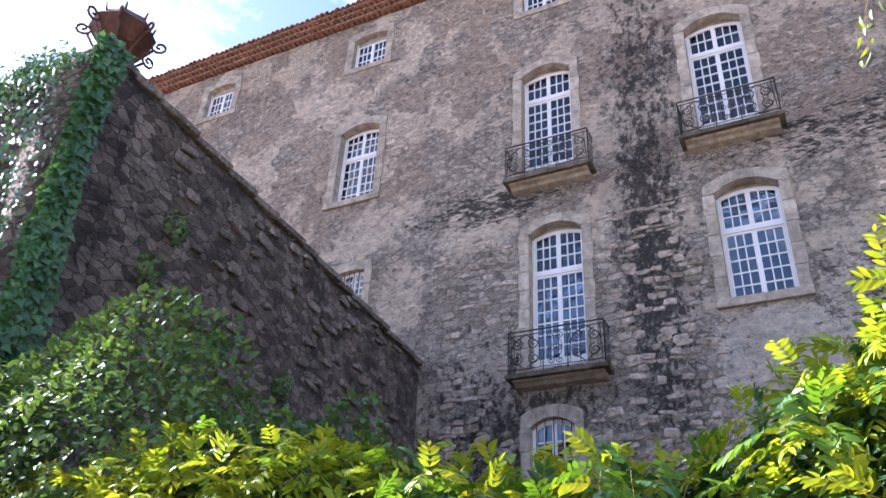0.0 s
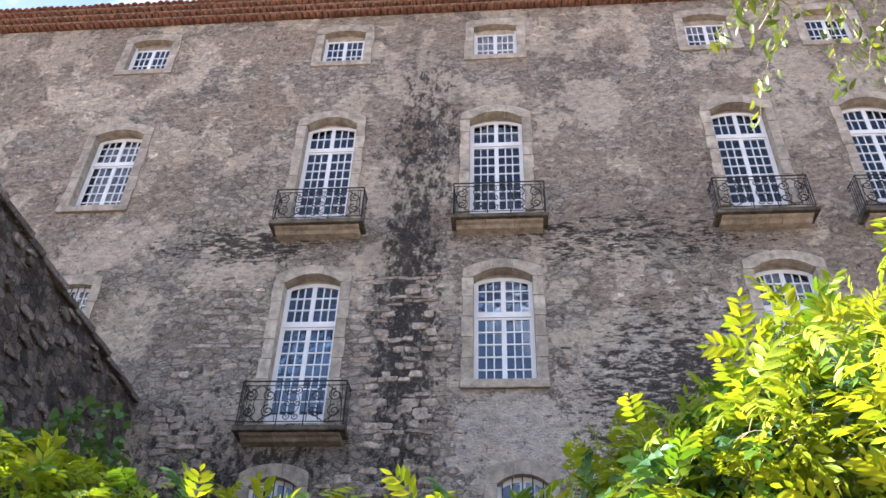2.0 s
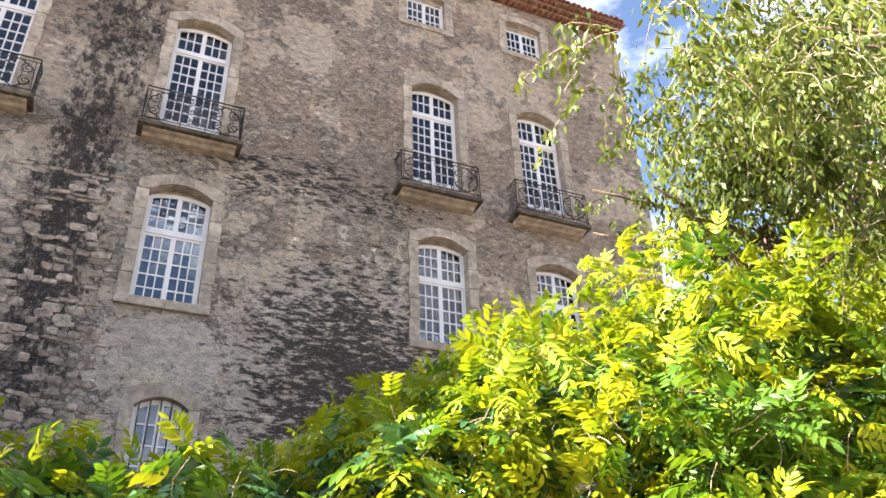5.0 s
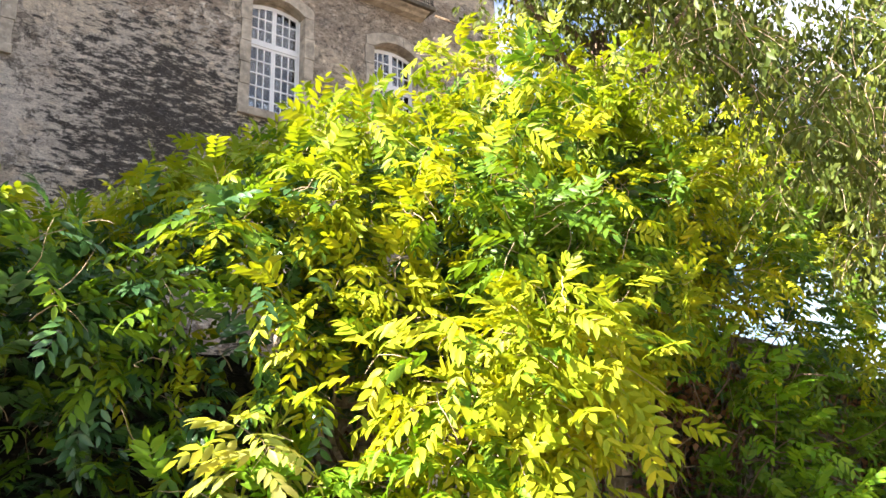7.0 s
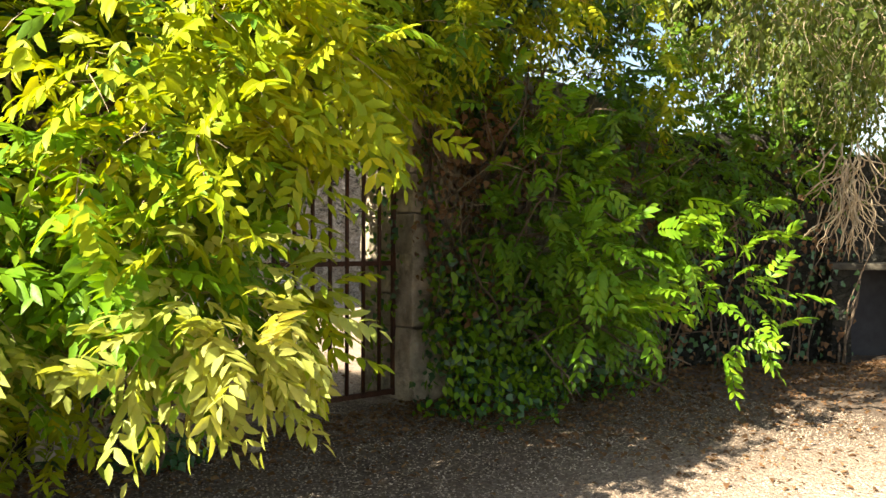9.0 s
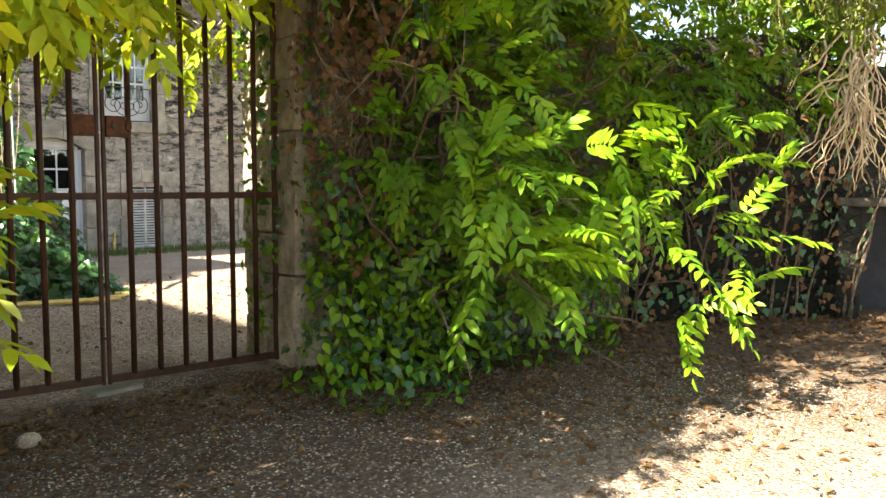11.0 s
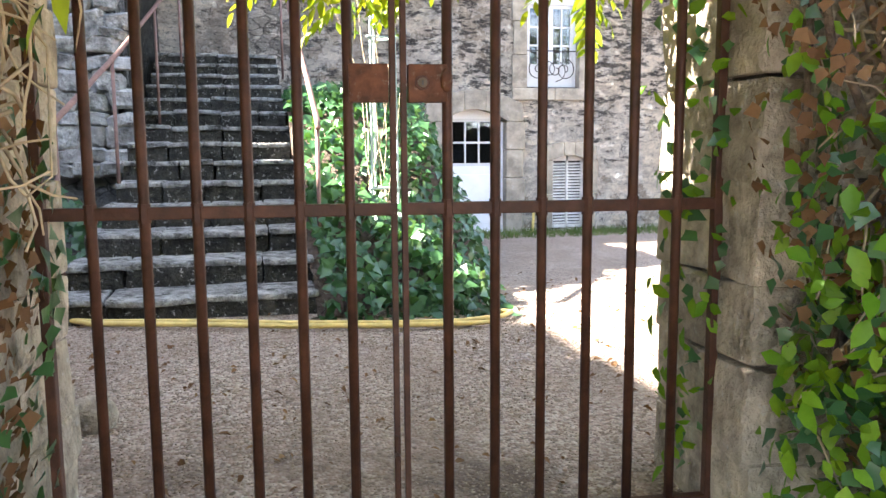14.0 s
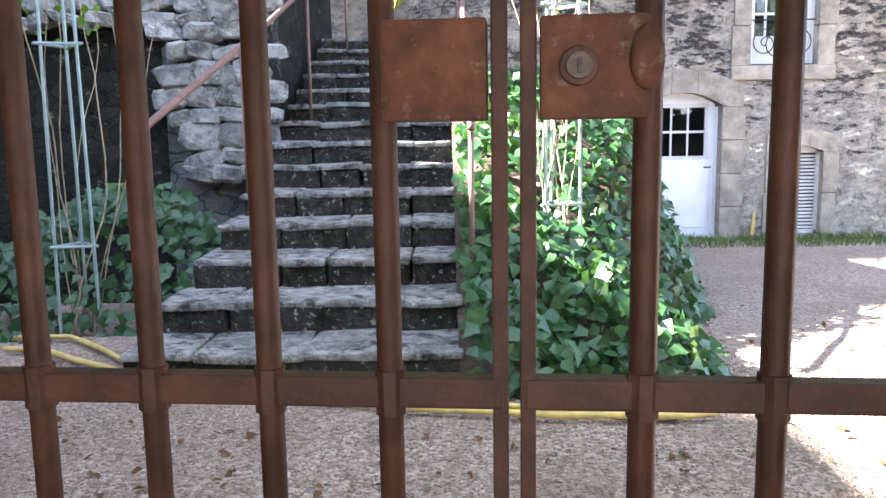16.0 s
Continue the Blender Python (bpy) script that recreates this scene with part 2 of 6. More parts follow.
        c = mixc(n, l, calc(n, l, "MULTIPLY", st, darkness), c, dark)
        lich = noise_fac(n, l, v, 6.5, 6, 0.7, 0.60, 0.70)
        c = mixc(n, l, calc(n, l, "MULTIPLY", lich, 0.5), c, (0.42, 0.40, 0.36))
    l.new(c, b.inputs["Base Color"])
    nrm = bump(n, l, b, h, relief, 0.09)
    bump(n, l, b, fine, 0.35, 0.006, nrm)
    return m


def leafy(name, a, b_, c_, through=0.45, rough=0.42, scale=1.2, gloss=0.25):
    """Leaves: colour varies from leaf to leaf and over the plant; light passes through the blade."""
    m, n, l, b = material(name, rough)
    b.inputs["Specular IOR Level"].default_value = gloss
    g = n.new("ShaderNodeNewGeometry")
    v = coords(n, l)
    big = noise_fac(n, l, v, scale, 4, 0.6, 0.36, 0.64)
    c = mixc(n, l, g.outputs["Random Per Island"], a, b_)
    c = mixc(n, l, calc(n, l, "MULTIPLY", big, 0.75), c, c_)
    spray = noise_fac(n, l, v, 4.5, 2, 0.5, 0.42, 0.60)
    c = mixc(n, l, calc(n, l, "MULTIPLY", spray, 0.5), c, mixc(n, l, 0.5, a, c_))
    c = mixc(n, l, calc(n, l, "MULTIPLY", noise_fac(n, l, v, 60, 3), 0.25), c, mixc(n, l, 0.5, c, (0.02, 0.04, 0.01)))
    l.new(c, b.inputs["Base Color"])
    tr = n.new("ShaderNodeBsdfTranslucent")
    bright = mixc(n, l, 1.0, c, (1.7, 1.55, 0.5), "MULTIPLY")
    l.new(bright, tr.inputs["Color"])
    mx = n.new("ShaderNodeMixShader")
    mx.inputs[0].default_value = through
    l.new(b.outputs[0], mx.inputs[1])
    l.new(tr.outputs[0], mx.inputs[2])
    l.new(mx.outputs[0], n["Material Output"].inputs["Surface"])
    bump(n, l, b, noise_fac(n, l, v, 45, 3), 0.2, 0.003)
    return m


def glass():
    m, n, l, b = material("window_glass", 0.03)
    n.remove(b)
    tr, gl = n.new("ShaderNodeBsdfTransparent"), n.new("ShaderNodeBsdfGlossy")
    tr.inputs["Color"].default_value = (0.75, 0.8, 0.82, 1)
    gl.inputs["Roughness"].default_value = 0.02
    fr = n.new("ShaderNodeFresnel")
    fr.inputs["IOR"].default_value = 1.85
    v = coords(n, l)
    bp = n.new("ShaderNodeBump")
    bp.inputs["Strength"].default_value, bp.inputs["Distance"].default_value = 0.12, 0.01
    l.new(noise_fac(n, l, v, 3.0, 2), bp.inputs["Height"])
    l.new(bp.outputs[0], gl.inputs["Normal"])
    mx = n.new("ShaderNodeMixShader")
    l.new(fr.outputs[0], mx.inputs[0])
    l.new(tr.outputs[0], mx.inputs[1])
    l.new(gl.outputs[0], mx.inputs[2])
    l.new(mx.outputs[0], n["Material Output"].inputs["Surface"])
    return m


def gravel():
    m, n, l, b = material("gravel", 0.95)
    v = coords(n, l)
    vor = n.new("ShaderNodeTexVoronoi")
    vor.inputs["Scale"].default_value = 58
    l.new(v, vor.inputs["Vector"])
    sep = n.new("ShaderNodeSeparateColor")
    l.new(vor.outputs["Color"], sep.inputs[0])
    c = mixc(n, l, sep.outputs[0], (0.105, 0.078, 0.056), (0.50, 0.42, 0.335))
    c = mixc(n, l, calc(n, l, "MULTIPLY", sep.outputs[1], 0.5), c, (0.38, 0.25, 0.19))
    dirt = noise_fac(n, l, v, 1.3, 7, 0.65, 0.42, 0.62)
    c = mixc(n, l, calc(n, l, "MULTIPLY", dirt, 0.5), c, (0.21, 0.15, 0.105))
    moss = noise_fac(n, l, v, 0.6, 7, 0.7, 0.62, 0.72)
    c = mixc(n, l, calc(n, l, "MULTIPLY", moss, 0.35), c, (0.12, 0.12, 0.06))
    # leaf mould trodden into the path along the wall, with the vine's shade painted in
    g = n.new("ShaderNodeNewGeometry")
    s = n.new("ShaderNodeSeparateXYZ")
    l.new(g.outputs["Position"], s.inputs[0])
    mould_shade = calc(n, l, "SUBTRACT", calc(n, l, "ADD", 3.6, calc(n, l, "MULTIPLY", dirt, 0.9)), s.outputs["Y"])
    mould_shade = calc(n, l, "MULTIPLY", calc(n, l, "MULTIPLY", mould_shade, 1.2, True), calc(n, l, "ADD", calc(n, l, "MULTIPLY", calc(n, l, "ADD", s.outputs["Y"], calc(n, l, "MAXIMUM", calc(n, l, "MULTIPLY", calc(n, l, "SUBTRACT", s.outputs["X"], 5.0), 0.6), 0.0)), 0.6), 0.1, True))
    c = mixc(n, l, calc(n, l, "MULTIPLY", mould_shade, calc(n, l, "ADD", 0.7, calc(n, l, "MULTIPLY", sep.outputs[2], 0.26))), c, (0.06, 0.04, 0.025))
    l.new(c, b.inputs["Base Color"])
    bump(n, l, b, calc(n, l, "SUBTRACT", 1.0, vor.outputs["Distance"]), 0.8, 0.014)
    return m


# joint colour is near black, to paint the shadow between the facade's stones
M_FACADE = rubble("weathered_facade", (0.27, 0.225, 0.185), (0.66, 0.565, 0.46), (0.10, 0.082, 0.066), (0.05, 0.045, 0.04), 4.6, 1.0, 0.5, True)
M_WING = rubble("dark_rubble", (0.15, 0.12, 0.095), (0.52, 0.44, 0.36), (0.06, 0.048, 0.04), (0.028, 0.025, 0.022), 4.4, 1.0, 0.75)
M_GARDEN = rubble("garden_rubble", (0.26, 0.22, 0.18), (0.46, 0.41, 0.35), (0.22, 0.18, 0.14), (0.05, 0.045, 0.04), 3.4, 1.0, 0.45)
# moss on the yard walls; on the garden walls the dark colour paints shade
M_MOSSY_SHADED = rubble("mossy_shaded_rubble", (0.028, 0.026, 0.018), (0.065, 0.058, 0.044), (0.016, 0.016, 0.011), (0.01, 0.01, 0.007), 5.5, 0.8, 0.7)
M_GREY = rubble("grey_rubble", (0.26, 0.25, 0.235), (0.54, 0.52, 0.49), (0.10, 0.095, 0.085), (0.05, 0.05, 0.045), 3.6, 1.0, 0.4)
M_STONE_A = plain("rubble_stone", (0.46, 0.39, 0.315), 0.95, 0, 0.55, 9, 0.6, 0.015, 0.8, 0.5)
M_STONE_W = plain("dark_wall_stone", (0.25, 0.21, 0.175), 0.95, 0, 0.6, 9, 0.6, 0.015, 0.9, 0.7)
M_STONE_P = plain("tan_pillar_stone", (0.58, 0.48, 0.36), 0.95, 0, 0.5, 7, 0.7, 0.02, 0.4, 0.45)
M_STONE_G = plain("grey_garden_stone", (0.56, 0.535, 0.50), 0.95, 0, 0.6, 7, 0.7, 0.02, 0.6, 0.7)
M_ASHLAR = plain("dressed_limestone", (0.40, 0.355, 0.285), 0.9, 0, 0.42, 5, 0.35, 0.01, 0.4, 0.3)
M_SLAB = plain("lichened_slab", (0.11, 0.095, 0.07), 0.95, 0, 0.7, 5, 0.6, 0.012)
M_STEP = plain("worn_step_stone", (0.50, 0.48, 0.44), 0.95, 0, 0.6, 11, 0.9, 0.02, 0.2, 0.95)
# far darker than the treads: moss plus the upright faces' shade in one colour
M_RISER = plain("mossy_shaded_riser", (0.10, 0.092, 0.075), 0.95, 0, 0.75, 12, 1.0, 0.025, 0.4, 0.9)
M_WHITE = plain("white_paint", (0.60, 0.61, 0.615), 0.5, 0, 0.08, 3, 0.08, 0.002)
M_DOOR = plain("door_white_paint", (0.80, 0.81, 0.83), 0.55, 0, 0.1, 3, 0.1, 0.002)
M_GLASS = glass()
# dark colour that stands for unlit space behind openings
M_UNLIT = plain("unlit_dark", (0.05, 0.05, 0.055), 0.9)
M_IRON = plain("black_wrought_iron", (0.035, 0.03, 0.028), 0.6, 0.6, 0.4, 30, 0.3, 0.002)
M_GATE = plain("brown_painted_iron", (0.068, 0.026, 0.0135), 0.58, 0.0, 0.5, 14, 0.4, 0.002)
M_RUST = plain("rusty_lock_iron", (0.115, 0.043, 0.02), 0.7, 0.0, 0.55, 18, 0.5, 0.002, 0.0, 0.12)
M_RAIL = plain("pink_brown_rail_paint", (0.24, 0.14, 0.115), 0.55, 0.2, 0.3, 16, 0.2, 0.002)
M_STEEL = plain("lock_steel", (0.11, 0.085, 0.06), 0.5, 0.6, 0.4, 30)
M_TILE = plain("terracotta_tile", (0.27, 0.135, 0.085), 0.9, 0, 0.55, 7, 0.4, 0.01)
M_SHUTTER = plain("grey_wooden_shutter", (0.60, 0.585, 0.56), 0.8, 0, 0.25, 9, 0.2)
M_HOSE = plain("yellow_hose", (0.66, 0.49, 0.16), 0.5, 0, 0.25, 14, 0.1)
M_TRELLIS = plain("grey_green_trellis", (0.36, 0.44, 0.42), 0.5, 0.3, 0.2, 12)
M_BARK = plain("vine_bark", (0.20, 0.145, 0.10), 0.95, 0, 0.6, 24, 0.8, 0.008)
M_TWIG = plain("pale_twig", (0.42, 0.33, 0.22), 0.9, 0, 0.4, 20, 0.4, 0.004)
M_GROUND = gravel()
M_EARTH = plain("dark_soil", (0.10, 0.07, 0.05), 1.0, 0, 0.6, 6, 0.7, 0.02)
M_PEBBLE = leafy("pebbles", (0.13, 0.092, 0.065), (0.58, 0.49, 0.385), (0.29, 0.215, 0.157), 0.0, 0.9, 1.0, 0.2)
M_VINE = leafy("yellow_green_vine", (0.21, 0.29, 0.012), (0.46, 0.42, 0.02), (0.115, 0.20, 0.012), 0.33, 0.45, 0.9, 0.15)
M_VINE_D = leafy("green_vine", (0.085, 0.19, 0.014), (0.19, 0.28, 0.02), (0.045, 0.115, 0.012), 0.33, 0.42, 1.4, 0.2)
# ivy, and also the vine leaves that are darkened to paint shade
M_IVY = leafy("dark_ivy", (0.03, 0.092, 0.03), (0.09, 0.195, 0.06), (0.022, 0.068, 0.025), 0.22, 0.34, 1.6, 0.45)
M_BUSH = leafy("bush_leaves", (0.065, 0.135, 0.045), (0.17, 0.235, 0.09), (0.045, 0.10, 0.035), 0.25, 0.55, 1.0, 0.12)
M_TREE = leafy("tree_leaves", (0.085, 0.13, 0.02), (0.21, 0.235, 0.045), (0.03, 0.052, 0.011), 0.30, 0.45, 0.7, 0.2)
M_YOUNG = leafy("bright_green_vine", (0.11, 0.25, 0.012), (0.25, 0.36, 0.02), (0.075, 0.18, 0.012), 0.36, 0.42, 1.4, 0.2)
M_PALE = leafy("faded_vine_leaves", (0.34, 0.36, 0.07), (0.50, 0.46, 0.16), (0.22, 0.30, 0.05), 0.4, 0.45, 2.0)
M_DRY = leafy("dry_leaves", (0.13, 0.062, 0.028), (0.30, 0.18, 0.095), (0.085, 0.042, 0.02), 0.2, 0.8, 3.0, 0.2)
M_GRASS = leafy("short_grass", (0.09, 0.15, 0.04), (0.17, 0.22, 0.08), (0.07, 0.10, 0.035), 0.3, 0.7, 1.5, 0.2)


# ---------------------------------------------------------------- building helpers
def mesh_of(name, bm, mat, smooth=False):
    me = bpy.data.meshes.new(name)
    bm.to_mesh(me)
    bm.free()
    me.materials.append(mat)
    if smooth:
        me.polygons.foreach_set("use_smooth", [True] * len(me.polygons))
    return me


def part(name, bm, mat, parent, label="", smooth=False):
    ob = new(name, mesh_of(name, bm, mat, smooth))
    ob.parent = parent
    if label:
        ob["label"] = label
    return ob


def shared(name, me, parent, loc, rot=(0, 0, 0), scale=(1, 1, 1)):
    ob = new(name, me)
    ob.parent = parent
    ob.location, ob.rotation_euler, ob.scale = loc, rot, scale
    return ob


def thing(name, loc=(0, 0, 0), rz=0.0, label="", category="", group="", kind=""):
    ob = new(name)
    ob.empty_display_size = 0.2
    ob.matrix_world = pose(*loc, 0, 0, rz)
    return tagged(ob, label, category, group, kind)


def box(bm, x0, x1, y0, y1, z0, z1, bevel=0.0):
    r = bmesh.ops.create_cube(bm, size=1, matrix=Matrix.Translation(((x0 + x1) / 2, (y0 + y1) / 2, (z0 + z1) / 2)) @ Matrix.Diagonal((x1 - x0, y1 - y0, z1 - z0, 1)))
    if bevel:
        es = list({e for v in r["verts"] for e in v.link_edges})
        bmesh.ops.bevel(bm, geom=es, offset=bevel, segments=2, affect="EDGES", profile=0.6)
    return bm


def tube(bm, pts, r, sides=6, taper=1.0):
    pts = [Vector(p) for p in pts]
    rings, up = [], Vector((0.31, 0.17, 0.93)).normalized()
    for i, p in enumerate(pts):
        d = (pts[min(i + 1, len(pts) - 1)] - pts[max(i - 1, 0)]).normalized()
        a = d.cross(up)
        if a.length < 0.05:
            a = d.cross(Vector((1, 0, 0)))
        a.normalize()
        b = d.cross(a)
        rr = r * (1 + (taper - 1) * i / max(1, len(pts) - 1))
        rings.append([bm.verts.new(p + rr * (math.cos(2 * math.pi * k / sides) * a + math.sin(2 * math.pi * k / sides) * b)) for k in range(sides)])
    for q, w in zip(rings, rings[1:]):
        for k in range(sides):
            bm.faces.new((q[k], q[(k + 1) % sides], w[(k + 1) % sides], w[k]))
    bm.faces.new(list(reversed(rings[0])))
    bm.faces.new(rings[-1])
    return bm


def spiral(cx, cz, r, turns, a0, y=0.0, n=18, sign=1):
    return [(cx + r * (1 - 0.85 * i / n) * math.cos(a0 + sign * turns * 2 * math.pi * i / n), y,
             cz + r * (1 - 0.85 * i / n) * math.sin(a0 + sign * turns * 2 * math.pi * i / n)) for i in range(n + 1)]


def rough_block(bm, seed, amount=0.02, cuts=1):
    """Breaks the regularity of the blocks in bm."""
    if cuts:
        bmesh.ops.subdivide_edges(bm, edges=bm.edges[:], cuts=cuts, use_grid_fill=True)
    for v in bm.verts:
        n = noise.noise_vector(v.co * 2.3 + Vector((seed * 3.1, seed * 1.7, seed)))
        v.co += n * amount
    return bm


def from_np(name, verts, faces, mat, smooth=False):
    me = bpy.data.meshes.new(name)
    k = faces.shape[1]
    me.vertices.add(len(verts))
    me.vertices.foreach_set("co", np.asarray(verts, np.float32).ravel())
    me.loops.add(faces.size)
    me.loops.foreach_set("vertex_index", np.asarray(faces, np.int32).ravel())
    me.polygons.add(len(faces))
    me.polygons.foreach_set("loop_start", np.arange(0, faces.size, k, dtype=np.int32))
    me.update(calc_edges=True)
    if smooth:
        me.polygons.foreach_set("use_smooth", np.ones(len(faces), bool))
    me.materials.append(mat)
    return me


RNG = np.random.default_rng(7)


def unit(a):
    return a / np.maximum(np.linalg.norm(a, axis=-1, keepdims=True), 1e-6)


def blades(base, along, normal, length, width, fold=0.25, curl=0.18, shape="oval"):
    """One small leaf blade at each base point: eight corners, six faces folded along the midrib."""
    side = unit(np.cross(normal, along))
    normal = np.cross(along, side)
    L, W = length[:, None], width[:, None]
    if shape == "ivy":
        prof = ((0.0, 0.10), (0.28, 1.0), (0.55, 0.55))
    else:
        prof = ((0.0, 0.08), (0.33, 1.0), (0.68, 0.78))
    rows = []
    for s, w in prof:
        mid = base + along * L * s - normal * L * curl * s * s
        off = side * W * w * 0.5
        up = normal * W * fold * w * 0.5
        rows += [mid - off + up, mid, mid + off + up]
    rows.append(base + along * L - normal * L * curl)
    v = np.stack(rows, 1)
    f = np.array([(0, 1, 4, 3), (1, 2, 5, 4), (3, 4, 7, 6), (4, 5, 8, 7), (6, 7, 9, 9), (7, 8, 9, 9)])
    quads, tris = f[:4], np.array([(6, 7, 9), (7, 8, 9)])
    tri = np.concatenate([quads[:, [0, 1, 2]], quads[:, [0, 2, 3]], tris])
    faces = (np.arange(len(base))[:, None, None] * 10 + tri[None]).reshape(-1, 3)
    return v.reshape(-1, 3), faces


def blades_lite(base, along, normal, length, width):
    """Small far leaves: two faces each, folded along the midrib."""
    side = unit(np.cross(normal, along))
    normal = np.cross(along, side)
    mid = base + along * length[:, None] * 0.42
    off, up = side * width[:, None] * 0.5, normal * width[:, None] * 0.14
    v = np.stack([base, mid - off + up, base + along * length[:, None], mid + off + up], 1)
    f = (np.arange(len(base))[:, None, None] * 4 + np.array([(0, 2, 1), (0, 3, 2)])[None]).reshape(-1, 3)
    return v.reshape(-1, 3), f


def compound(base, out, length, pairs=5, leaf=0.056, leafw=0.026):
    """Pinnate leaves: pairs of leaflets and one at the tip along a drooping stalk."""
    n = len(base)
    up = np.array([0, 0, 1.0]) + RNG.normal(0, 0.35, (n, 3))
    side = unit(np.cross(out, up))
    nrm = unit(np.cross(side, out))
    B, A, N, Ls, Ws = [], [], [], [], []
    for k in range(pairs + 1):
        s = 0.22 + 0.78 * k / pairs
        droop = 0.26 * s * s * length[:, None]
        p = base + out * length[:, None] * s - np.array([0, 0, 1.0]) * droop
        fwd = unit(out - np.array([0, 0, 0.52]) * s)
        size = leaf * (0.75 + 0.4 * math.sin(math.pi * min(1, s * 0.9))) * RNG.uniform(0.8, 1.2, n)
        for sg in ((-1, 1) if k < pairs else (0,)):
            a = unit(fwd * (0.75 if sg else 1.0) + side * sg * 0.85 + RNG.normal(0, 0.12, (n, 3)) - np.array([0, 0, 0.14]))
            B.append(p)
            A.append(a)
            N.append(unit(nrm + RNG.normal(0, 0.22, (n, 3))))
            Ls.append(size)
            Ws.append(size * leafw / leaf)
    return blades(np.concatenate(B), np.concatenate(A), np.concatenate(N), np.concatenate(Ls), np.concatenate(Ws))


def on_blob(n, c, r, front=None, thick=0.3):
    """Points spread near the surface of a lumpy ellipsoid, with outward directions."""
    d = unit(RNG.normal(0, 1, (n * 3, 3)))
    if front is not None:
        d = d[(d @ np.array(front)) > -0.25]
    d = d[:n]
    lump = np.array([noise.noise(Vector(q) * 2.2 + Vector(c)) for q in d])
    rad = (1 + 0.28 * lump - thick * RNG.random(len(d)) ** 2)[:, None]
    return np.array(c) + d * np.array(r) * rad, unit(d / np.array(r))


def scatter_mesh(name, sets, mat):
    """Joins leaf sets into one mesh."""
    vs, fs, k = [], [], 0
    for v, f in sets:
        vs.append(v)
        fs.append(f + k)
        k += len(v)
    return from_np(name, np.concatenate(vs), np.concatenate(fs), mat)


# ---------------------------------------------------------------- ground
def ground_z(x, y):
    """The yard rises a little to the foot of the stairs and falls again to the house."""
    if y < 3.6:
        return 0.0
    a = max(0.0, 1 - ((x - 3.0) / 3.5) ** 2 - ((y - 7.0) / 3.0) ** 2) * 0.18
    return a - 0.2 * min(1.0, max(0.0, (y - 7.5) / 6.5))


def build_ground():
    xs = np.concatenate([[-400, -120, -50], np.arange(-22, 26.1, 0.5), [60, 150, 400]])
    ys = np.concatenate([[-400, -120, -40], np.arange(-12, 14.6, 0.5), [60, 150, 400]])
    v = [(x, y, ground_z(x, y) if y < 15 else -0.2) for y in ys for x in xs]
    w = len(xs)
    f = [(j * w + i, j * w + i + 1, (j + 1) * w + i + 1, (j + 1) * w + i) for j in range(len(ys) - 1) for i in range(w - 1)]
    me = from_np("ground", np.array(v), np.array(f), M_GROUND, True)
    tagged(new("ground", me), "pale brown gravel ground strewn with dry leaves", "ground", kind="structure")


build_ground()

# ---------------------------------------------------------------- house front
FY, X0, X1, ZT = 14.2, -46.0, 13.7, 22.25
# kind, middle, width, bottom, spring line, rise of the arch
OPENINGS = [("attic", x, 1.26, 20.14, 21.42, 0.12) for x in (-16.5, -10.15, -4.1, 0.45, 6.6, 10.0)]
OPENINGS += [("casement", -10.08, 1.38, 14.74, 17.34, 0.22)]
OPENINGS += [("french", x, 1.4, 14.18, 17.46, 0.28) for x in (-4.07, 0.43, 6.79, 10.12)]
OPENINGS += [("french", -3.93, 1.34, 8.63, 12.16, 0.26), ("casement", 0.53, 1.36, 9.55, 12.22, 0.26),
             ("casement", 6.87, 1.34, 9.56, 12.28, 0.26), ("casement", 10.17, 1.34, 9.5, 12.16, 0.26)]
OPENINGS += [("barred", -4.12, 0.98, 5.7, 7.25, 0.2), ("barred", 0.83, 1.0, 5.7, 7.3, 0.2), ("barred", -9.75, 0.8, 11.3, 12.22, 0.05)]
OPENINGS += [("door", 7.26, 1.1, -0.2, 1.72, 0.2), ("guarded", 8.66, 0.95, 2.28, 4.5, 0.2),
             ("shutter", 8.98, 0.62, -0.14, 1.06, 0.08), ("shutter", 11.45, 0.56, -0.1, 0.86, 0.06)]


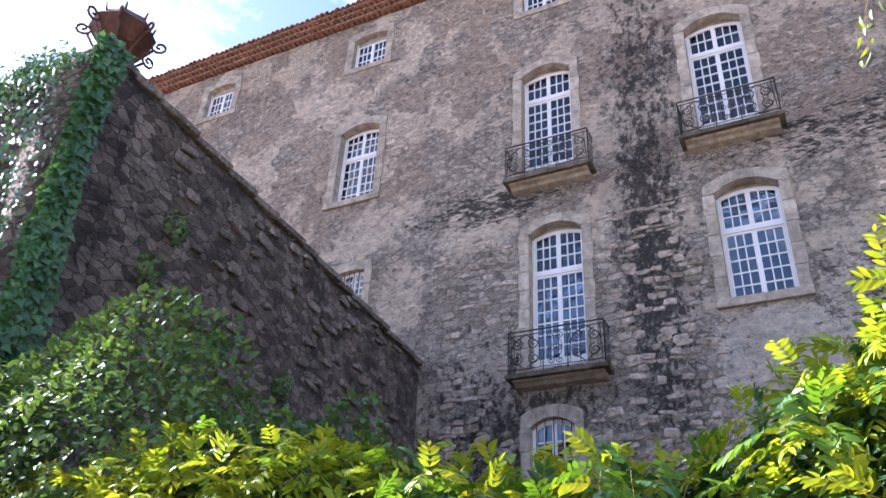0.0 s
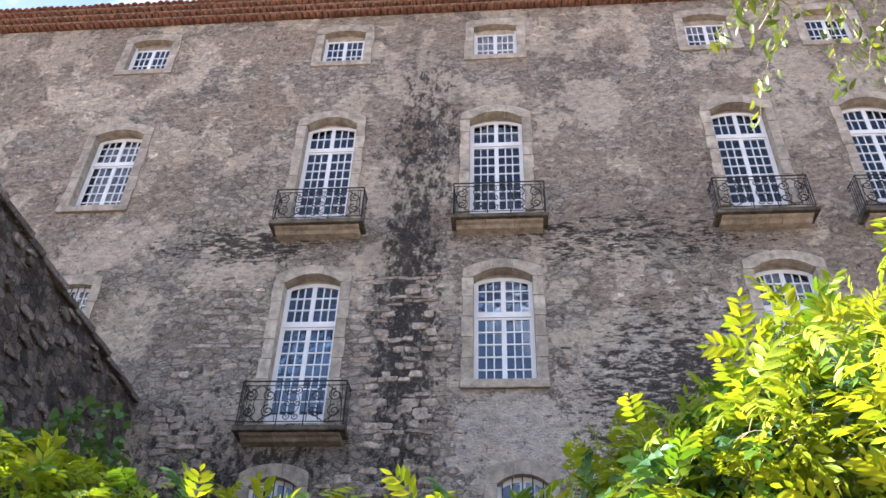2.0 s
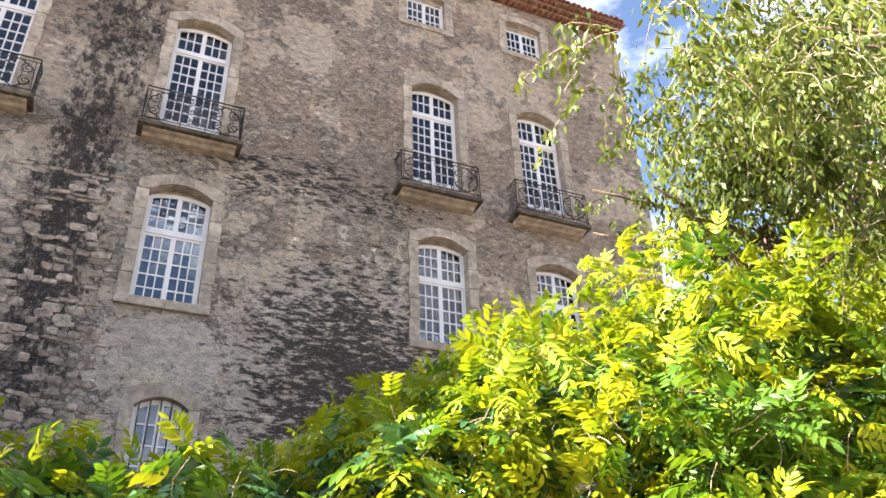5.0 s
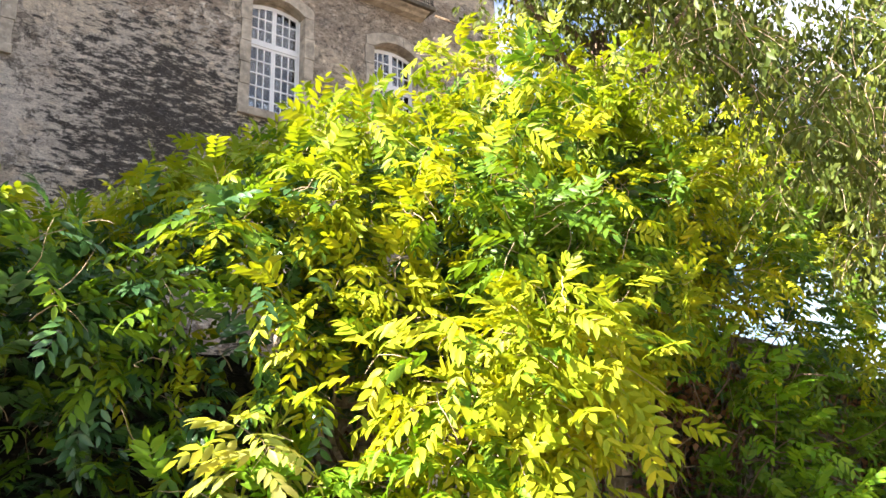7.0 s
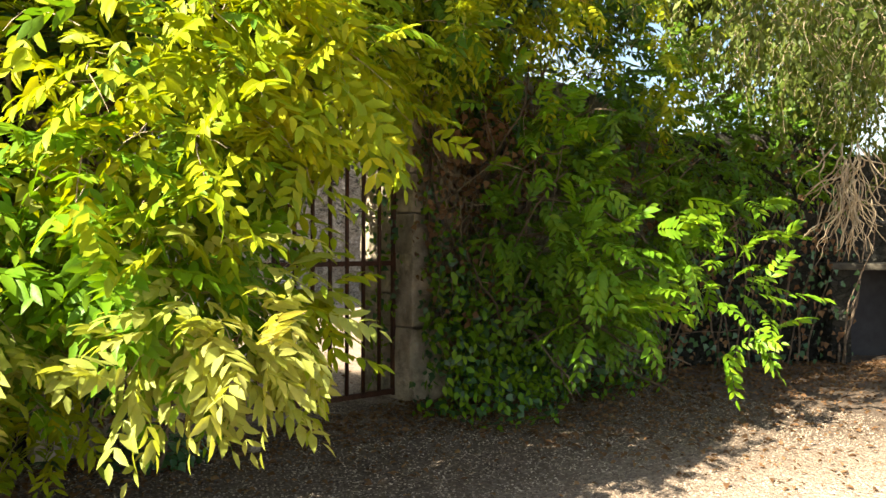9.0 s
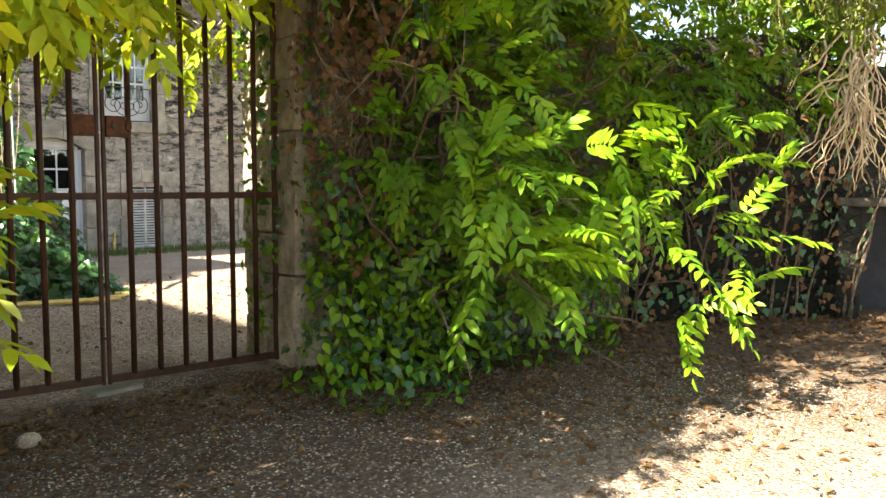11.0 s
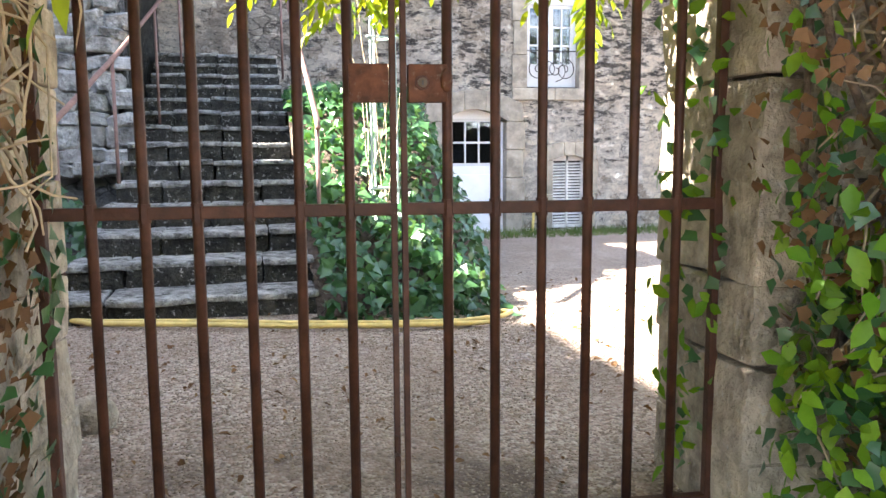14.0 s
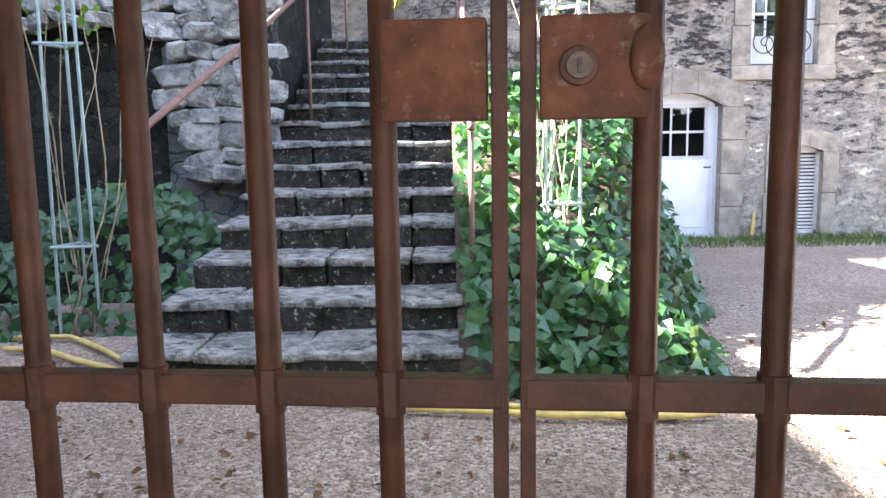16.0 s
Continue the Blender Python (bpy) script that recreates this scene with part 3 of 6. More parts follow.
def wall_with_holes(name, x0, x1, z0, z1, y, depth, holes, mat):
    xs = sorted({x0, x1, *[h[0] for h in holes], *[h[1] for h in holes]})
    zs = sorted({z0, z1, *[h[2] for h in holes], *[h[3] for h in holes]})
    xs = sorted(set(xs) | set(np.arange(x0, x1, 4.0).tolist()))
    bm = bmesh.new()
    vert = {}

    def at(x, yy, z):
        k = (round(x, 4), yy, round(z, 4))
        if k not in vert:
            vert[k] = bm.verts.new((x, yy, z))
        return vert[k]

    def hole(xa, xb, za, zb):
        xm, zm = (xa + xb) / 2, (za + zb) / 2
        return any(h[0] < xm < h[1] and h[2] < zm < h[3] for h in holes)

    for xa, xb in zip(xs, xs[1:]):
        for za, zb in zip(zs, zs[1:]):
            if not hole(xa, xb, za, zb):
                bm.faces.new((at(xa, y, za), at(xb, y, za), at(xb, y, zb), at(xa, y, zb)))
    for h in holes:
        a, b, c, d = h
        for p, q in (((a, c), (a, d)), ((a, d), (b, d)), ((b, d), (b, c)), ((b, c), (a, c))):
            bm.faces.new([bm.verts.new((p[0], y, p[1])), bm.verts.new((q[0], y, q[1])), bm.verts.new((q[0], y + depth, q[1])), bm.verts.new((p[0], y + depth, p[1]))])
    bm.faces.new([bm.verts.new(c) for c in ((x1, y, z0), (x1, y + 12, z0), (x1, y + 12, z1), (x1, y, z1))])
    bm.faces.new([bm.verts.new(c) for c in ((x0, y, z0), (x0, y, z1), (x0, y + 12, z1), (x0, y + 12, z0))])
    return mesh_of(name, bm, mat)


holes = [(x - w / 2 - 0.015, x + w / 2 + 0.015, z0 - 0.015, z1 + r + 0.06) for _, x, w, z0, z1, r in OPENINGS]
wall_n = tagged(new("wall_north", wall_with_holes("wall_north", X0, X1, -1.0, ZT, FY, 0.55, holes, M_FACADE)),
                "weathered rubble stone house wall with flaking render and black stains", "wall", kind="structure")
# one dark sheet with floors, painted as the dimness of the rooms
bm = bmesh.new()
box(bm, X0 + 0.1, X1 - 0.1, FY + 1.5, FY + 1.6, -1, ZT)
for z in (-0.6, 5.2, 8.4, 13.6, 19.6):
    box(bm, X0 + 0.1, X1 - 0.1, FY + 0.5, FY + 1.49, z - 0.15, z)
tagged(new("wall_inner", mesh_of("wall_inner", bm, M_UNLIT)), "dark painted sheet standing for the unlit rooms behind the windows", "wall", kind="structure")


def arch_z(x, xc, w, z1, rise):
    """Height of a segmental arch over an opening."""
    if rise <= 0:
        return z1
    h = w / 2
    rad = (h * h + rise * rise) / (2 * rise)
    dx = min(h, abs(x - xc))
    return z1 + rise - rad + math.sqrt(max(0, rad * rad - dx * dx))


def voussoir(bm, xa, xb, xc, w, z1, rise, top, y0, y1):
    n = 5
    lo, hi = [], []
    for i in range(n + 1):
        x = xa + (xb - xa) * i / n
        zb = arch_z(x, xc, w, z1, rise)
        zt = arch_z(x, xc, w + 0.5, z1 + top, rise * 1.1)
        lo.append((bm.verts.new((x, y0, zb)), bm.verts.new((x, y1, zb))))
        hi.append((bm.verts.new((x, y0, zt)), bm.verts.new((x, y1, zt))))
    for i in range(n):
        for q in ((lo[i][0], lo[i + 1][0], hi[i + 1][0], hi[i][0]), (lo[i][1], hi[i][1], hi[i + 1][1], lo[i + 1][1]),
                  (lo[i][0], lo[i][1], lo[i + 1][1], lo[i + 1][0]), (hi[i][0], hi[i + 1][0], hi[i + 1][1], hi[i][1])):
            bm.faces.new(q)
    bm.faces.new((lo[0][0], hi[0][0], hi[0][1], lo[0][1]))
    bm.faces.new((lo[n][0], lo[n][1], hi[n][1], hi[n][0]))
    return bm


PANE = {}


def pane_mesh(w, h):
    k = (round(w, 3), round(h, 3))
    if k not in PANE:
        bm = bmesh.new()
        box(bm, -k[0] / 2, k[0] / 2, -0.003, 0.003, -k[1] / 2, k[1] / 2)
        PANE[k] = mesh_of("pane", bm, M_GLASS)
    return PANE[k]


def leaf_grid(parent, xa, xb, za, zb, cols, rows, y, xc=None, w=0, z1=0, rise=0, panel=0.0):
    """A glazed leaf: white stiles and rails, glazing bars, and its panes."""
    s = 0.055
    bm = bmesh.new()
    top = (lambda x: arch_z(x, xc, w, z1, rise) - 0.05) if rise else (lambda x: zb)
    zt = min(top(xa), top(xb))
    box(bm, xa, xa + s, y - 0.025, y + 0.025, za, top(xa) if rise else zb, 0.006)
    box(bm, xb - s, xb, y - 0.025, y + 0.025, za, top(xb) if rise else zb, 0.006)
    box(bm, xa + s, xb - s, y - 0.022, y + 0.022, za, za + s + panel)
    n = 8 if rise else 1
    ring = []
    for i in range(n + 1):
        x = xa + (xb - xa) * i / n
        t = top(x)
        ring.append([bm.verts.new(q) for q in ((x, y - 0.024, t - s), (x, y - 0.024, t + (0.045 if rise else 0)), (x, y + 0.022, t + (0.045 if rise else 0)), (x, y + 0.022, t - s))])
    for q, r in zip(ring, ring[1:]):
        for k in range(4):
            bm.faces.new((q[k], r[k], r[(k + 1) % 4], q[(k + 1) % 4]))
    part("sash", bm, M_WHITE, parent)
    x_l, x_r, z_l, z_h = xa + s, xb - s, za + s + panel, (max(top(xa), top(xb)) if rise else zb) - s
    bm = bmesh.new()
    cw, ch = (x_r - x_l) / cols, (z_h - z_l) / rows
    for i in range(1, cols):
        x = x_l + cw * i
        box(bm, x - 0.014, x + 0.014, y - 0.016, y + 0.016, z_l, (top(x) if rise else zb) - s * 0.8)
    for j in range(1, rows):
        z = z_l + ch * j
        box(bm, x_l, x_r, y - 0.018, y + 0.018, z - 0.017, z + 0.017)
    part("glazing_bars", bm, M_WHITE, parent)
    me = pane_mesh(cw, ch)
    for i in range(cols):
        for j in range(rows):
            ob = shared("pane", me, parent, (x_l + cw * (i + 0.5), y, z_l + ch * (j + 0.5)), (random.uniform(-0.012, 0.012), 0, random.uniform(-0.012, 0.012)))
            ob.visible_shadow = False


def surround(parent, xc, w, z0, z1, rise, jw=0.24, top=0.22, sill=True, proud=0.035, courses=None):
    """Dressed stones round an opening: jamb blocks, arch stones and a sill, each a piece of its own."""
    y0, y1 = FY - proud, FY + 0.36
    n = courses or max(2, round((z1 - z0) / 0.5))
    for sgn in (-1, 1):
        for i in range(n):
            za, zb = z0 + (z1 - z0) * i / n, z0 + (z1 - z0) * (i + 1) / n
            ww = jw * (1.0 if (i + (sgn > 0)) % 2 else 1.12)
            xi, xo = xc + sgn * w / 2, xc + sgn * (w / 2 + ww)
            bm = bmesh.new()
            box(bm, min(xi, xo), max(xi, xo), y0 - random.uniform(0, 0.008), y1, za + 0.005, zb - 0.005, 0.012)
            part("jamb_stone", bm, M_ASHLAR, parent)
    cuts = [-0.5 - jw / w, -0.17, 0.17, 0.5 + jw / w]
    for a, b in zip(cuts, cuts[1:]):
        bm = bmesh.new()
        voussoir(bm, xc + a * w + 0.004, xc + b * w - 0.004, xc, w, z1, rise, top, y0 - random.uniform(0, 0.01), y1)
        part("arch_stone", bm, M_ASHLAR, parent)
    if sill:
        for a, b in ((-0.5, 0.02), (0.02, 0.5)):
            bm = bmesh.new()
            box(bm, xc + a * (w + 2 * jw + 0.06), xc + b * (w + 2 * jw + 0.06) - 0.006, FY - (0.05 if w < 1.3 else 0.09), FY + 0.22, z0 - 0.2, z0 + 0.005, 0.02)
            part("sill_stone", bm, M_ASHLAR, parent)


LABELS = {"attic": "small white attic window in a pale stone frame under the eaves",
          "casement": "tall white casement window with small panes in an arched stone frame",
          "french": "white french window with small panes in an arched stone frame",
          "barred": "small arched window behind vertical iron bars in the stone wall",
          "door": "white painted door with six small panes in an arched stone frame",
          "guarded": "white french window with a scrolled iron guard above the yard",
          "shutter": "small grey slatted shutter closing a low cellar opening"}


def build_opening(i, kind, xc, w, z0, z1, rise):
    nm = f"door_{i}" if kind == "door" else f"window_{i}"
    e = thing(nm, label=LABELS[kind], category="door" if kind == "door" else "window", group="house windows", kind="structure")
    y = FY + (0.2 if kind == "attic" else 0.27 if kind in ("casement", "french") else 0.17)
    xa, xb = xc - w / 2, xc + w / 2
    bm = bmesh.new()
    fw = 0.05
    box(bm, xa, xa + fw, y - 0.04, y + 0.05, z0, z1, 0.005)
    box(bm, xb - fw, xb, y - 0.04, y + 0.05, z0, z1, 0.005)
    if kind in ("casement", "french", "guarded"):
        surround(e, xc, w, z0, z1, rise, 0.24, 0.22, kind != "french")
        zt = z0 + (z1 - z0) * (0.77 if kind == "french" and z0 > 13 else 0.71 if kind == "french" else 0.66)
        box(bm, xa + fw, xb - fw, y - 0.05, y + 0.05, zt - 0.05, zt + 0.06, 0.008)
        part("window_frame", bm, M_WHITE, e)
        rows, panel = (7, 0.22) if kind == "french" else (5, 0.0)
        if kind == "guarded":
            rows, panel = 3, 0.35
        for a, b in ((xa + fw, xc), (xc, xb - fw)):
            leaf_grid(e, a, b, z0 + 0.02, zt - 0.05, 3 if kind != "guarded" else 2, rows, y, panel=panel)
            leaf_grid(e, a, b, zt + 0.06, z1, 3 if kind != "guarded" else 2, 2 if kind == "french" and z0 > 13 else 3, y, xc, w, z1 + 0.03, rise * 0.5)
        hb = bmesh.new()
        for k in range(10):
            x_a, x_b = xa + w * k / 10, xa + w * (k + 1) / 10
            box(hb, x_a, x_b, y + 0.0, y + 0.08, arch_z((x_a + x_b) / 2, xc, w, z1 + 0.03, rise * 0.5) - 0.03, arch_z((x_a + x_b) / 2, xc, w, z1, rise) + 0.04)
        part("window_head", hb, M_ASHLAR, e)
    elif kind == "attic":
        surround(e, xc, w, z0, z1, rise, 0.25, 0.26, True, 0.03, 2)
        box(bm, xa + fw, xb - fw, y - 0.04, y + 0.05, z0, z0 + 0.04)
        part("window_frame", bm, M_WHITE, e)
        for a, b in ((xa + fw, xc), (xc, xb - fw)):
            leaf_grid(e, a, b, z0 + 0.04, z1 - 0.14, 3, 3, y)
        bm = bmesh.new()
        box(bm, xa, xb, y - 0.02, y + 0.1, z1 - 0.14, z1 + rise + 0.02)
        part("window_head", bm, M_ASHLAR, e)
    elif kind == "barred":
        surround(e, xc, w, z0, z1, rise, 0.22, 0.26, True, 0.03)
        part("window_frame", bm, M_WHITE, e)
        for a, b in ((xa + fw, xc), (xc, xb - fw)):
            leaf_grid(e, a, b, z0 + 0.02, z1, 2, 4, y, xc, w, z1, rise)
        for k in range(5):
            x = xa + w * (k + 0.5) / 5
            bm = bmesh.new()
            tube(bm, [(x, FY + 0.12, z0), (x, FY + 0.12, arch_z(x, xc, w, z1, rise))], 0.012, 6)
            part("bar", bm, M_IRON, e)
    elif kind == "door":
        surround(e, xc, w, z0, z1, rise, 0.30, 0.30, False, 0.05, 4)
        part("door_frame", bm, M_DOOR, e)
        bm = bmesh.new()
        box(bm, xa + fw, xb - fw, y - 0.02, y + 0.03, z0 + 0.02, z0 + 1.16, 0.006)
        box(bm, xa + fw + 0.07, xb - fw - 0.07, y - 0.03, y + 0.0, z0 + 0.16, z0 + 1.02, 0.01)
        part("door_leaf", bm, M_DOOR, e)
        bm = bmesh.new()
        n = 8
        for k in range(n):
            x_a, x_b = xa + fw + (w - 2 * fw) * k / n, xa + fw + (w - 2 * fw) * (k + 1) / n
            box(bm, x_a, x_b, y - 0.02, y + 0.03, z1 + 0.05, arch_z((x_a + x_b) / 2, xc, w, z1, rise) + 0.02)
        box(bm, xa + fw, xa + fw + 0.08, y - 0.02, y + 0.03, z0 + 1.16, z1 + 0.05)
        box(bm, xb - fw - 0.08, xb - fw, y - 0.02, y + 0.03, z0 + 1.16, z1 + 0.05)
        part("door_head", bm, M_DOOR, e)
        leaf_grid(e, xa + fw + 0.08, xb - fw - 0.08, z0 + 1.16, z1 + 0.05, 3, 2, y + 0.005)
        bm = bmesh.new()
        tube(bm, [(xb - 0.1, y - 0.02, z0 + 1.05), (xb - 0.1, y - 0.07, z0 + 1.05), (xb - 0.2, y - 0.07, z0 + 1.05)], 0.011, 8)
        part("door_handle", bm, M_STEEL, e)
        bm = bmesh.new()
        box(bm, xa - 0.3, xb + 0.3, FY - 0.32, FY + 0.2, z0 - 0.16, z0 + 0.012, 0.02)
        part("threshold", bm, M_STEP, e)
    elif kind == "shutter":
        surround(e, xc, w, z0, z1, rise, 0.2, 0.22, False, 0.03, 2)
        bm.free()
        ys = FY + 0.1
        bm = bmesh.new()
        for a, b in ((xa, xa + 0.05), (xb - 0.05, xb), (xc - 0.02, xc + 0.02)):
            box(bm, a, b, ys - 0.02, ys + 0.02, z0, z1 + rise)
        box(bm, xa, xb, ys - 0.02, ys + 0.02, z0, z0 + 0.06)
        box(bm, xa, xb, ys - 0.02, ys + 0.02, z1 - 0.02, z1 + rise)
        part("shutter_frame", bm, M_SHUTTER, e)
        bm = bmesh.new()
        box(bm, -w / 2 + 0.05, w / 2 - 0.05, -0.02, 0.02, -0.006, 0.006)
        me = mesh_of("slat", bm, M_SHUTTER)
        n = int((z1 - z0 - 0.1) / 0.052)
        for k in range(n):
            shared("slat", me, e, (xc, ys, z0 + 0.09 + k * 0.052), (radians(38), 0, 0))
        # dark board added behind the slats, painted as the unlit cellar
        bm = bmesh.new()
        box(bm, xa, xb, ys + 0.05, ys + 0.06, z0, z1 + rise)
        part("unlit_backing", bm, M_UNLIT, e)
    return e


for i, o in enumerate(OPENINGS):
    build_opening(i + 1, *o)


# ---------------------------------------------------------------- balconies
def build_balcony():
    """A moulded stone slab with a wrought iron rail of scrolls, built about its middle on the wall."""
    e = thing("balcony", label="stone balcony slab with black wrought iron scroll railing", category="balcony", group="house balconies")
    W, D = 2.2, 0.48
    bm = bmesh.new()
    box(bm, -W / 2 - 0.06, W / 2 + 0.06, -D - 0.05, 0.02, -0.115, 0.0, 0.025)
    rough_block(bm, 3, 0.008, 0)
    part("slab", bm, M_SLAB, e, "stone slab dark with moss and lichen")
    for a, b in ((-0.5, -0.16), (-0.16, 0.17), (0.17, 0.5)):
        bm = bmesh.new()
        prof = [(-D + 0.05, -0.12), (-D + 0.1, -0.15), (-D + 0.2, -0.17), (-D + 0.28, -0.22), (0.02, -0.25), (0.02, -0.12)]
        rows = [[bm.verts.new((x, p, q)) for p, q in prof] for x in (a * (W - 0.12) + 0.004, b * (W - 0.12) - 0.004)]
        k = len(prof)
        for i in range(k):
            bm.faces.new((rows[0][i], rows[0][(i + 1) % k], rows[1][(i + 1) % k], rows[1][i]))
        bm.faces.new(rows[0])
        bm.faces.new(list(reversed(rows[1])))
        bmesh.ops.recalc_face_normals(bm, faces=bm.faces)
        part("corbel_stone", bm, M_ASHLAR, e)
    H, y = 1.0, -D
    for nm, z in (("top_rail", H), ("upper_rail", H - 0.1), ("bottom_rail", 0.09)):
        bm = bmesh.new()
        r = 0.018 if nm == "top_rail" else 0.011
        tube(bm, [(-W / 2, 0, z), (-W / 2, y, z), (W / 2, y, z), (W / 2, 0, z)], r, 6)
        part(nm, bm, M_IRON, e)
    for x in (-W / 2, -0.28, 0.28, W / 2):
        bm = bmesh.new()
        tube(bm, [(x, y, 0), (x, y, H)], 0.014, 6)
        part("baluster", bm, M_IRON, e)
    for sg in (-1, 1):
        for k in range(4):
            bm = bmesh.new()
            tube(bm, [(sg * W / 2, y + D * (k + 1) / 5, 0), (sg * W / 2, y + D * (k + 1) / 5, H)], 0.008, 5)
            part("side_bar", bm, M_IRON, e)
    # scroll panels: pairs of spirals in each field, an oval and hearts in the middle
    for x0, x1 in ((-W / 2, -0.28), (0.28, W / 2)):
        xm = (x0 + x1) / 2
        for z, r in ((0.32, 0.15), (0.68, 0.15)):
            for sg in (-1, 1):
                bm = bmesh.new()
                tube(bm, spiral(xm + sg * 0.2, z, r, 1.6, math.pi / 2, y, 20, sg), 0.013, 5)
                part("scroll", bm, M_IRON, e)
        for sg in (-1, 1):
            bm = bmesh.new()
            tube(bm, [(xm + sg * 0.02, y, 0.1), (xm + sg * 0.3, y, 0.3), (xm + sg * 0.34, y, 0.5), (xm + sg * 0.3, y, 0.7), (xm + sg * 0.02, y, 0.9)], 0.012, 5)
            part("scroll", bm, M_IRON, e)
        for k in (-0.36, -0.12, 0.12, 0.36):
            bm = bmesh.new()
            tube(bm, [(xm + k, y, 0.09), (xm + k * 0.9, y, 0.9)], 0.009, 5)
            part("baluster", bm, M_IRON, e)
    bm = bmesh.new()
    tube(bm, [(0.16 * math.cos(a), y, 0.5 + 0.24 * math.sin(a)) for a in np.linspace(0, 2 * math.pi, 19)], 0.009, 5)
    part("oval", bm, M_IRON, e)
    for z, q in ((0.5, 1), (0.8, -1), (0.2, 1)):
        for sg in (-1, 1):
            bm = bmesh.new()
            tube(bm, spiral(sg * 0.1, z, 0.09, 1.4, q * math.pi / 2, y, 16, sg), 0.012, 5)
            part("scroll", bm, M_IRON, e)
    return e


b0 = build_balcony()
b0.matrix_basis = pose(-3.95, FY, 13.7)
for x, z in ((0.48, 13.73), (6.68, 13.66), (9.97, 13.6), (-3.84, 8.34)):
    copy_thing(b0, pose(x, FY, z))

# iron guard in front of the low french window
g = thing("window_guard", label="low scrolled iron guard across the white window", category="guard")
for z in (2.3, 2.92):
    bm = bmesh.new()
    tube(bm, [(8.2, FY + 0.06, z), (9.12, FY + 0.06, z)], 0.01, 6)
    part("rail", bm, M_IRON, g)
for x, a, sg in ((8.42, 0.5, 1), (8.9, 0.5, -1), (8.6, -0.5, -1), (8.74, -0.5, 1)):
    bm = bmesh.new()
    tube(bm, spiral(x, 2.6, 0.2, 1.5, math.pi * a, FY + 0.06, 20, sg), 0.009, 5)
    part("scroll", bm, M_IRON, g)


# ---------------------------------------------------------------- eaves and roof
def half_tile(r, length, t=0.016, n=7):
    bm = bmesh.new()
    rings = []
    for y, k in ((-length / 2, 1.0), (length / 2, 0.86)):
        ring = []
        for rr in (r * k, r * k - t):
            ring.append([bm.verts.new((rr * math.cos(math.pi * i / n), y, rr * math.sin(math.pi * i / n))) for i in range(n + 1)])
        rings.append(ring)
    for i in range(n):
        bm.faces.new((rings[0][0][i], rings[0][0][i + 1], rings[1][0][i + 1], rings[1][0][i]))
        bm.faces.new((rings[0][1][i], rings[1][1][i], rings[1][1][i + 1], rings[0][1][i + 1]))
        bm.faces.new((rings[0][0][i], rings[0][1][i], rings[0][1][i + 1], rings[0][0][i + 1]))
    return bm


roof = thing("roof", label="low pitched roof of weathered terracotta barrel tiles", category="roof", kind="structure")
bm = bmesh.new()
vs = [bm.verts.new(c) for c in ((X0, FY - 0.42, 22.72), (X1 + 0.3, FY - 0.42, 22.72), (X1 + 0.3, FY + 7, 24.9), (X0, FY + 7, 24.9))]
bm.faces.new(vs)
part("roof_deck", bm, M_TILE, roof)
me = mesh_of("roof_tile", half_tile(0.115, 0.55), M_TILE, True)
x = -34.0
while x < X1 + 0.2:
    shared("roof_tile", me, roof, (x, FY - 0.3 + random.uniform(-0.03, 0.03), 22.72 + random.uniform(-0.012, 0.012)), (radians(17), random.uniform(-0.04, 0.04), random.uniform(-0.04, 0.04)))
    x += 0.212
cornice = thing("cornice", label="three stepped rows of terracotta tiles under the eaves", category="cornice", kind="structure")
for row, (y, z) in enumerate(((FY - 0.06, 22.3), (FY - 0.19, 22.45), (FY - 0.32, 22.59))):
    vv, ff, k = [], [], 0
    t = bpy.data.meshes.new("t")
    b = half_tile(0.1, 0.36)
    b.to_mesh(t)
    b.free()
    tv = np.array([v.co[:] for v in t.vertices])
    tf = np.array([p.vertices[:] for p in t.polygons])
    bpy.data.meshes.remove(t)
    for x in np.arange(X0 + 0.2 + 0.1 * (row % 2), X1, 0.205):
        vv.append(tv + (x, y, z - 0.05 + random.uniform(-0.008, 0.008)))
        ff.append(tf + k)
        k += len(tv)
    ob = new("tile_row", from_np("tile_row", np.concatenate(vv), np.concatenate(ff), M_TILE, True))
    ob.parent, ob["kind"] = cornice, "stuff"
    bm = bmesh.new()
    box(bm, X0, X1 + 0.02, y - 0.165, FY + 0.3, z + 0.055, z + 0.085)
    part("mortar_band", bm, M_ASHLAR, cornice)
bm = bmesh.new()
box(bm, 0.6, 4.0, FY + 0.8, FY + 2.2, 22.7, 26.6, 0.03)
box(bm, 0.5, 4.1, FY + 0.7, FY + 2.3, 26.5, 26.75, 0.03)
tagged(new("chimney", mesh_of("chimney", bm, M_FACADE)), "broad rendered chimney stack on the tiled roof", "chimney")


